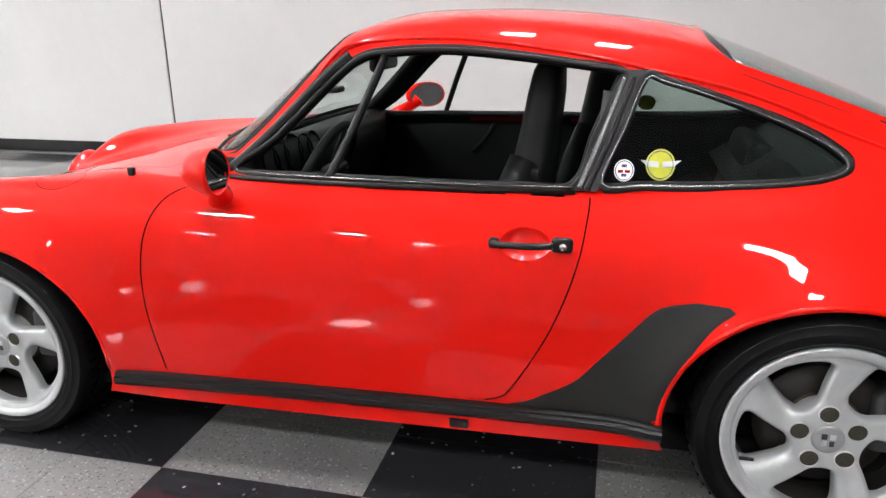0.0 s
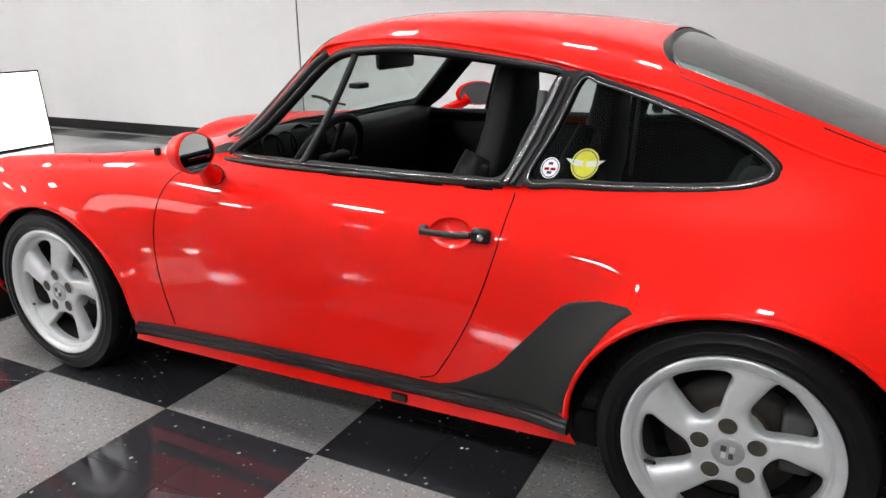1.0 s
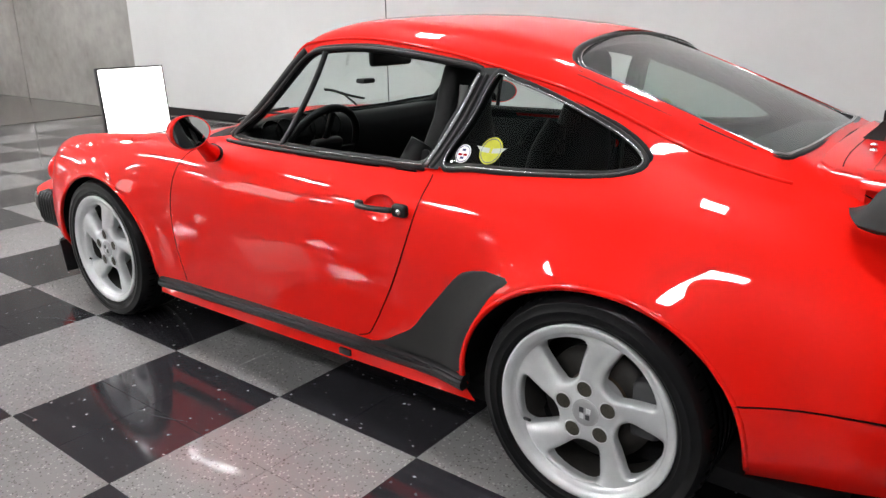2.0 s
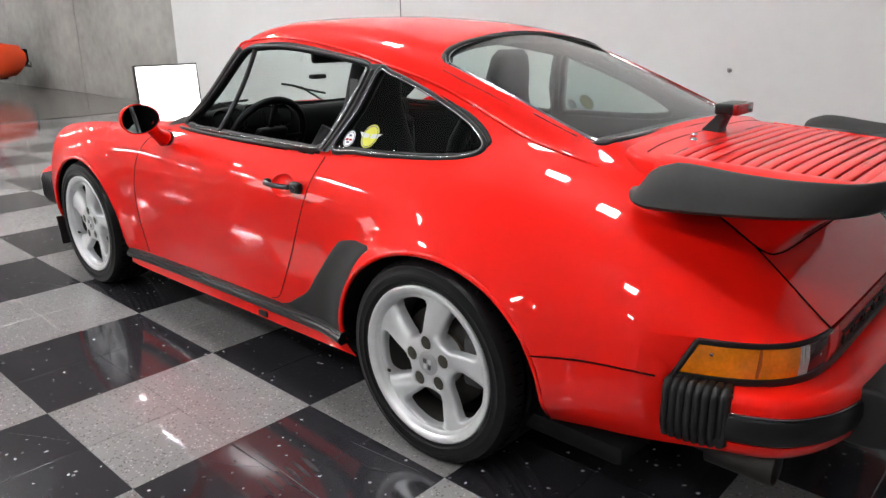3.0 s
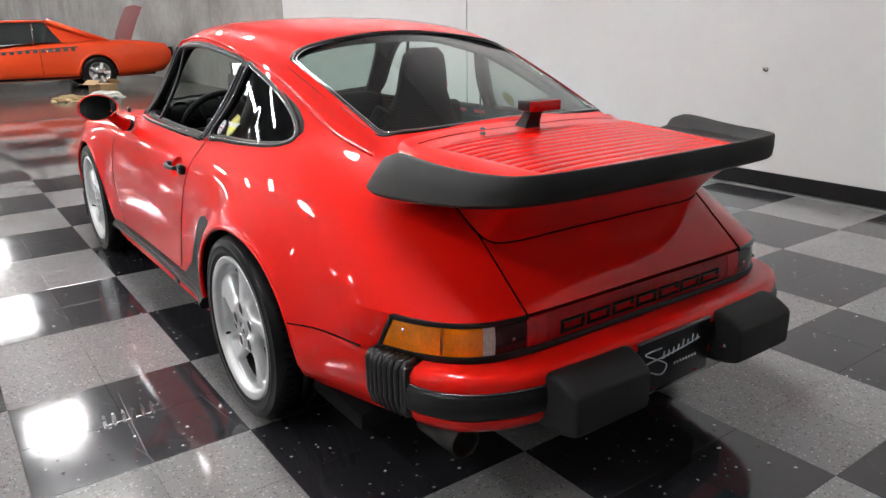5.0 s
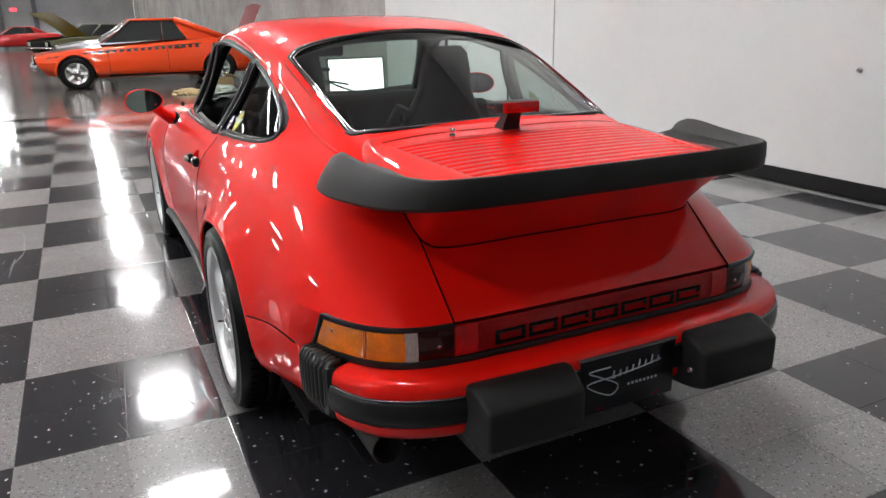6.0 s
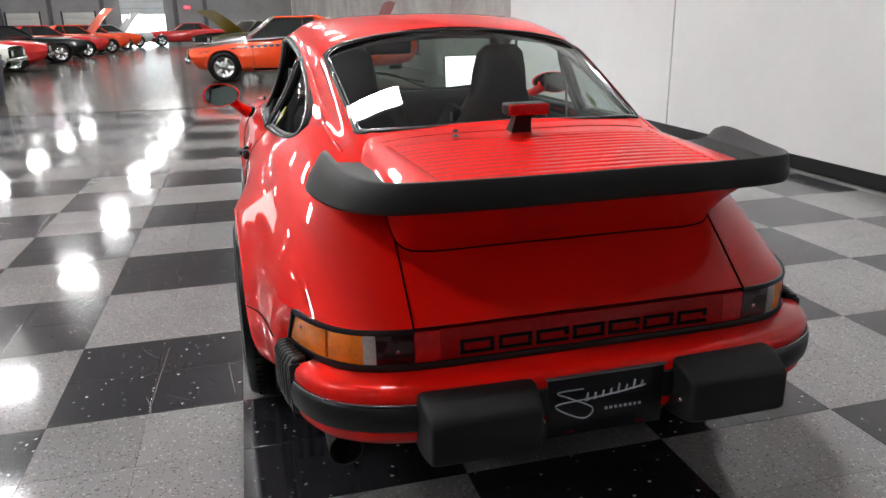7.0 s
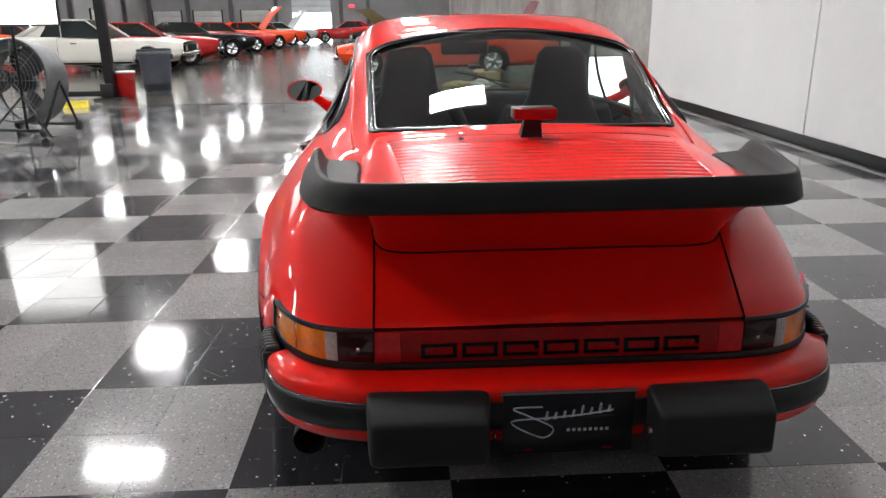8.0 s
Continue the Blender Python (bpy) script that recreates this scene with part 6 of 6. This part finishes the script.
ORANGE = mat("orange_paint", (.72, .062, .012), .4, var=.02, scale=2, coat=.8, spec=.1)
CREAM = mat("cream_white_paint", (.72, .70, .64), .4, var=.03, scale=2, coat=.7, spec=.2)
BLACKP = mat("black_paint", (.006, .006, .0065), .3, coat=.6, spec=.15)
YELP = mat("mustard_paint", (.42, .30, .02), .45, coat=.4)
GREYP = mat("pale_grey_paint", (.45, .46, .47), .4, coat=.7)
STRIPE = mat("black_stripe", (.012, .012, .012), .5)
coupe(pose(-14.05, .47, 0, 0, 0, 91), ORANGE, "orange muscle car with black hood, dashed stripe and open trunk", stripe=STRIPE, hood=BLACKP, trunk_up=True, length=5.1, height=1.36, over=(.75, 1.55), cabin=(-.50, -.25, .10, .50), droop=.13, pillar=CHROME_DULL)
coupe(pose(-18.4, .62, 0, 0, 0, 93), GREYP, "pale grey coupe with black hood beside the orange car", hood=BLACKP, height=1.34)
coupe(pose(-30.0, -.5, 0, 0, 0, 122), mat("olive_paint", (.10, .10, .05), .4, coat=.6), "dark olive coupe with its mustard hood raised", hood_up=YELP, height=1.32, hood_angle=38)
coupe(pose(-46, -4.3, 0, 0, 0, 100), DRED, "dark red coupe parked far down the hall", height=1.3)
coupe(pose(-17.6, -9.05, 0, 0, 0, -88), CREAM, "cream white two-door hardtop with red interior", trim=DRED, length=5.3, width=1.95, height=1.38)
coupe(pose(-20.5, -8.75, 0, 0, 0, -79), DRED, "deep red coupe with chrome wheels in the row", length=4.8)
coupe(pose(-25.6, -8.7, 0, 0, 0, -68), BLACKP, "black coupe in the row of classic cars", length=4.7)
coupe(pose(-30.2, -8.7, 0, 0, 0, -66), DRED, "deep red coupe in the row of classic cars", length=4.7)
coupe(pose(-34.7, -8.5, 0, 0, 0, -63), ORANGE, "orange coupe with its hood raised", hood_up=ORANGE, length=4.7)
coupe(pose(-39.3, -8.5, 0, 0, 0, -64), ORANGE, "orange coupe in the row of classic cars", length=4.7)
coupe(pose(-44.0, -8.4, 0, 0, 0, -62), GREYP, "pale grey coupe with its hood raised", hood_up=GREYP, length=4.7)
coupe(pose(-27.5, -15.8, 0, 0, 0, -88), ORANGE, "orange coupe in the back row", length=4.7)
coupe(pose(-32.5, -15.8, 0, 0, 0, -88), GREYP, "pale grey coupe in the back row", length=4.7)
coupe(pose(-37.5, -15.8, 0, 0, 0, -88), mat("green_paint", (.02, .16, .09), .4, coat=.8), "green coupe in the back row", length=4.7)

# ---- loose things ----
# car lift column
lift = thing("car_lift_column", "black steel car lift column standing on its base plate", "lift", pose(-9.42, -5.56, 0))
boxpart("column", (.16, .15, 3.6), (0, 0, 1.83), STEEL_BLACK, lift, .012)
boxpart("base_plate", (.5, .46, .03), (0, 0, .015), STEEL_BLACK, lift, .005)
boxpart("carriage", (.22, .22, .24), (.02, -.04, .15), STEEL_BLACK, lift, .02)
boxpart("lift_arm", (.12, 1.0, .09), (.10, -.58, .11), STEEL_BLACK, lift, .015)
boxpart("arm_pad", (.14, .14, .06), (.10, -1.02, .18), BLACK_TRIM, lift, .01)
# grey waste bin
bin_ = thing("waste_bin", "grey plastic round waste bin with black liner", "bin", pose(-10.5, -5.12, 0))
BINM = mat("grey_bin_plastic", (.10, .115, .14), .5, var=.1, scale=8)
part("bin_body", lathe(bmesh.new(), [(0, .0), (.225, .0), (.235, .02), (.285, .68), (.30, .70), (.305, .77), (.29, .775), (.28, .72), (.24, .06), (0, .05)], 40, "z"), BINM, bin_)
part("bin_liner", lathe(bmesh.new(), [(.30, .74), (.309, .785), (.295, .80), (.27, .78), (.25, .5)], 40, "z"), mat("bin_liner_film", (.012, .012, .012), .35, bump=.6, bscale=30), bin_)
for s in (-1, 1):
    boxpart("bin_handle", (.05, .06, .10), (0, s * .31, .66), BINM, bin_, .015)
# red bucket with lid
bk_ = thing("red_bucket", "red plastic bucket with white lid", "bucket", pose(-9.62, -5.38, 0))
part("pail", lathe(bmesh.new(), [(0, 0), (.135, 0), (.145, .01), (.165, .40), (.172, .41), (.172, .43), (0, .43)], 32, "z"), mat("red_plastic", (.55, .015, .015), .35), bk_)
part("lid", lathe(bmesh.new(), [(0, .43), (.176, .43), (.178, .455), (.165, .46), (0, .455)], 32, "z"), mat("white_plastic", (.6, .58, .56), .4), bk_)
part("bail", tube(bmesh.new(), [(.17 * math.cos(a), .175 * math.sin(a), .40 - .10 * abs(math.sin(a))) for a in np.linspace(.1, math.pi - .1, 16)], .004, 6), CHROME_DULL, bk_)
# yellow wheel chock
ch = thing("wheel_chock", "yellow plastic wheel chock on the floor", "chock", pose(-8.2, -5.66, 0, 0, 0, 15))
bm = bmesh.new()
slab(bm, [(-.10, -.18, 0), (.10, -.18, 0), (.06, -.18, .09), (-.02, -.18, .10)], (0, .36, 0))
flat_angle(part("chock_body", bm, mat("yellow_plastic", (.65, .50, .02), .45, var=.1), ch))
# floor fan
fan = thing("drum_fan", "large grey drum fan on a black wheeled stand", "fan", pose(-5.3, -4.95, 0, 0, 0, -14))
FANM = mat("grey_fan_steel", (.16, .165, .17), .45, .4, var=.15, scale=10)
dr = part("drum", lathe(bmesh.new(), [(.45, -.17), (.47, -.18), (.475, -.16), (.475, .16), (.47, .18), (.45, .17), (.455, 0)], 48, "z"), FANM, fan)
dr.matrix_basis = pose(0, 0, .60, 0, 80, 0)
for k in range(9):
    r = .05 + .048 * k
    part("guard_ring", tube(bmesh.new(), [(r * math.cos(a), r * math.sin(a), .175) for a in [q * math.tau / 40 for q in range(40)]], .003, 5, True), FANM, dr)
for k in range(8):
    a = k * math.tau / 8
    part("guard_spoke", tube(bmesh.new(), [(.05 * math.cos(a), .05 * math.sin(a), .18), (.46 * math.cos(a), .46 * math.sin(a), .172)], .004, 5), FANM, dr)
for k in range(3):
    a = radians(30 + 120 * k)
    bm = bmesh.new()
    rings(bm, [[(r * math.cos(a + q), r * math.sin(a + q), .10 * q) for q in np.linspace(-wd, wd, 7)] for r, wd in ((.07, .5), (.18, .55), (.30, .5), (.42, .38))], False, False)
    part("blade", bm, mat("dark_blade", (.06, .06, .065), .4, .4), dr)
part("motor", lathe(bmesh.new(), [(0, -.14), (.10, -.14), (.11, -.10), (.11, .06), (.06, .10), (0, .10)], 24, "z"), STEEL_BLACK, dr)
for s in (-1, 1):
    part("stand_leg", tube(bmesh.new(), [(.30, s * .42, .06), (.0, s * .49, .60), (-.30, s * .42, .06)], .018, 8), STEEL_BLACK, fan)
    for q in (-1, 1):
        o = part("castor", lathe(bmesh.new(), [(0, -.02), (.055, -.02), (.06, 0), (.055, .02), (0, .02)], 20, "y"), STEEL_BLACK, fan)
        o.location = (q * .30, s * .42, .06)
for q in (-1, 1):
    part("stand_rail", tube(bmesh.new(), [(q * .30, -.42, .08), (q * .30, .42, .08)], .018, 8), STEEL_BLACK, fan)
# second photo panel on a stand
pp = photo_panel(pose(-4.95, -4.80, 1.22, 0, -3, 0), 1.05, .90, "white glowing photo light panel on a black stand")
part("stand_pole", tube(bmesh.new(), [(-.03, .0, -1.12), (-.03, .0, .9)], .016, 10), STEEL_BLACK, pp)
for k in range(3):
    a = radians(60 + 120 * k)
    part("tripod_leg", tube(bmesh.new(), [(-.03, 0, -.75), (-.03 + .42 * math.cos(a), .42 * math.sin(a), -1.205)], .012, 8), STEEL_BLACK, pp)
# crumpled paper and a carton near the orange car
pb = thing("carton", "torn brown cardboard carton with packing paper", "carton", pose(-11.6, 1.2, 0, 0, 0, 20))
boxpart("carton_body", (.40, .34, .22), (0, 0, .11), mat("cardboard", (.42, .28, .14), .8, var=.15, scale=12), pb, .006)
for q in (-1, 1):
    boxpart("flap", (.40, .14, .006), (0, q * .22, .25), mat("cardboard", (.42, .28, .14), .8), pb, 0, rot=Matrix.Rotation(radians(-35 * q), 4, "X"))
rg = thing("crumpled_paper", "crumpled white and brown packing paper on the floor", "paper", pose(-11.0, .95, 0))
for nm, cx, cy, sx, sy, sz, col in (("white_sheet", 0, .1, .28, .42, .10, (.5, .5, .46)), ("brown_sheet", .05, -.45, .25, .35, .08, (.40, .28, .15))):
    bm = bmesh.new()
    bmesh.ops.create_icosphere(bm, subdivisions=4, radius=1)
    for v in bm.verts:
        k = .75 + .5 * noise.noise(Vector(v.co) * 2.3 + Vector((cx, cy, 3)))
        v.co = Vector((cx + v.co.x * sx * k, cy + v.co.y * sy * k, max(0, v.co.z) * sz * k * 1.6))
    part(nm, bm, mat(nm, col, .8, var=.1, scale=8), rg, "", False)
# a small hook on the white wall
hk = thing("wall_hook", "small grey metal hook fixed to the white wall", "hook", pose(.194, 3.4, .85))
part("hook_plate", lathe(bmesh.new(), [(0, -.008), (.016, -.008), (.018, 0)], 16, "y"), CHROME_DULL, hk)
part("hook_arm", tube(bmesh.new(), [(0, 0, 0), (0, -.035, -.005), (0, -.04, .02)], .005, 8), CHROME_DULL, hk)
# ---- floor tiles: twelve-inch tiles laid in two by two squares ----
tile_floor = tagged(new("tile_floor"), "black and grey checkered vinyl tile floor, waxed and scuffed", "floor", kind="structure")
S = T / 2


def tile_mesh(name, material):
    bm = bmesh.new()
    g, b, h = 0.0004, 0.0012, 0.010
    lo = [(g, g, -h), (S - g, g, -h), (S - g, S - g, -h), (g, S - g, -h)]
    mid = [(x, y, -b * 0.5) for x, y, _ in lo]
    top = [(g + b, g + b, 0), (S - g - b, g + b, 0), (S - g - b, S - g - b, 0), (g + b, S - g - b, 0)]
    rings(bm, [lo, mid, top], True, True)
    me = bpy.data.meshes.new(name)
    bmesh.ops.recalc_face_normals(bm, faces=bm.faces)
    bm.to_mesh(me)
    bm.free()
    me.materials.append(material)
    return me


cells = []
for i in range(-28, 30):
    for j in range(-42, 15):
        x, y = i * S, TY + j * S
        if x < XT - 0.001 or x + S > X1 or y + S > Y1 + 0.02:
            continue
        # distance from the open stretch of floor beside and behind the car
        px_, py_ = x + S / 2, y + S / 2
        t = min(max(((px_ - 0.2) * 3.0 + (py_ + 1.55) * 0.9) / 9.81, 0), 1)
        d = math.hypot(px_ - 0.2 - 3.0 * t, py_ + 1.55 - 0.9 * t)
        cells.append((d, x, y, (i // 2 + j // 2) % 2 == 0))
cells.sort()
tm = {True: tile_mesh("black_tile", TILE_BLACK), False: tile_mesh("grey_tile", TILE_GREY)}
for d, x, y, dark in cells[:300]:
    o = new("tile", tm[dark])
    o.parent = tile_floor
    o.location = (x, y, 0)
for dark in (True, False):
    V, Fc = [], []
    g, b, h = 0.0004, 0.0012, 0.010
    for d, x, y, k in cells[300:]:
        if k != dark:
            continue
        n = len(V)
        y1 = min(S - g, Y1 - 0.001 - y)
        V += [(x + g, y + g, -h), (x + S - g, y + g, -h), (x + S - g, y + y1, -h), (x + g, y + y1, -h),
              (x + g, y + g, 0), (x + S - g, y + g, 0), (x + S - g, y + y1, 0), (x + g, y + y1, 0)]
        Fc += [(n + 4, n + 5, n + 6, n + 7), (n, n + 1, n + 5, n + 4), (n + 1, n + 2, n + 6, n + 5), (n + 2, n + 3, n + 7, n + 6), (n + 3, n, n + 4, n + 7)]
    me = bpy.data.meshes.new("far_tiles")
    me.from_pydata(V, [], Fc)
    o = link_mesh("far_tiles", me, TILE_BLACK if dark else TILE_GREY, tile_floor)
    o["kind"] = "stuff"
# tyre scuffs and scratches worn into the wax
SCUFF = mat("grey_rubber_scuff", (0.040, 0.039, 0.042), 0.20, var=0.3, scale=60)
SCRATCH = mat("pale_wax_scratch", (0.09, 0.09, 0.095), 0.5, var=0.3, scale=80)


def mark(name, pts, w, material, z=0.0007):
    """A flat worn line on the tiles, tapering at its ends."""
    bm = bmesh.new()
    P = [Vector((x, y, 0)) for x, y in pts]
    rows = []
    for i, p in enumerate(P):
        d = (P[min(i + 1, len(P) - 1)] - P[max(i - 1, 0)]).normalized()
        n = Vector((-d.y, d.x, 0)) * w * (0.35 if i in (0, len(P) - 1) else 1) / 2
        rows.append([(p.x + n.x, p.y + n.y, z), (p.x - n.x, p.y - n.y, z)])
    rings(bm, rows, False, False)
    part(name, bm, material, tile_floor, "", False)


for k in range(6):
    y = -1.365 + 0.030 * k
    mark("tyre_scuff", [(0.935, y - 0.004), (0.90, y), (0.865, y + 0.005), (0.835, y + 0.006)], 0.011 + 0.003 * (k % 2), SCUFF)
mark("tyre_scuff", [(1.01, -1.12), (1.05, -1.10), (1.09, -1.084)], 0.010, SCUFF)
mark("scratch", [(0.772, -1.912), (0.60, -1.914), (0.40, -1.918), (0.202, -1.92)], 0.0035, SCRATCH)
mark("scratch", [(-1.247, -2.221), (-1.5, -2.25), (-1.856, -2.261)], 0.006, SCRATCH)
mark("scratch", [(-0.711, -1.746), (-0.9, -1.745), (-1.065, -1.739)], 0.010, SCRATCH)
mark("scratch", [(-1.96, -1.84), (-1.58, -1.72), (-1.15, -1.70), (-0.72, -1.784)], 0.005, SCRATCH)
mark("scratch", [(1.533, -1.489), (1.53, -1.38), (1.528, -1.268)], 0.004, SCRATCH)
mark("scratch", [(0.70, -1.281), (0.95, -1.292), (1.222, -1.301)], 0.003, SCRATCH)
rnd = random.Random(5)
for k in range(26):
    x, y, a = rnd.uniform(-1.6, 2.0), rnd.uniform(-2.4, -1.05), rnd.gauss(0, 0.5)
    l, c = rnd.uniform(0.04, 0.28), rnd.uniform(-0.3, 0.3)
    mark("scratch", [(x + l * t * math.cos(a + c * t), y + l * t * math.sin(a + c * t)) for t in (0, .33, .66, 1)], rnd.uniform(0.0012, 0.0028), SCRATCH)
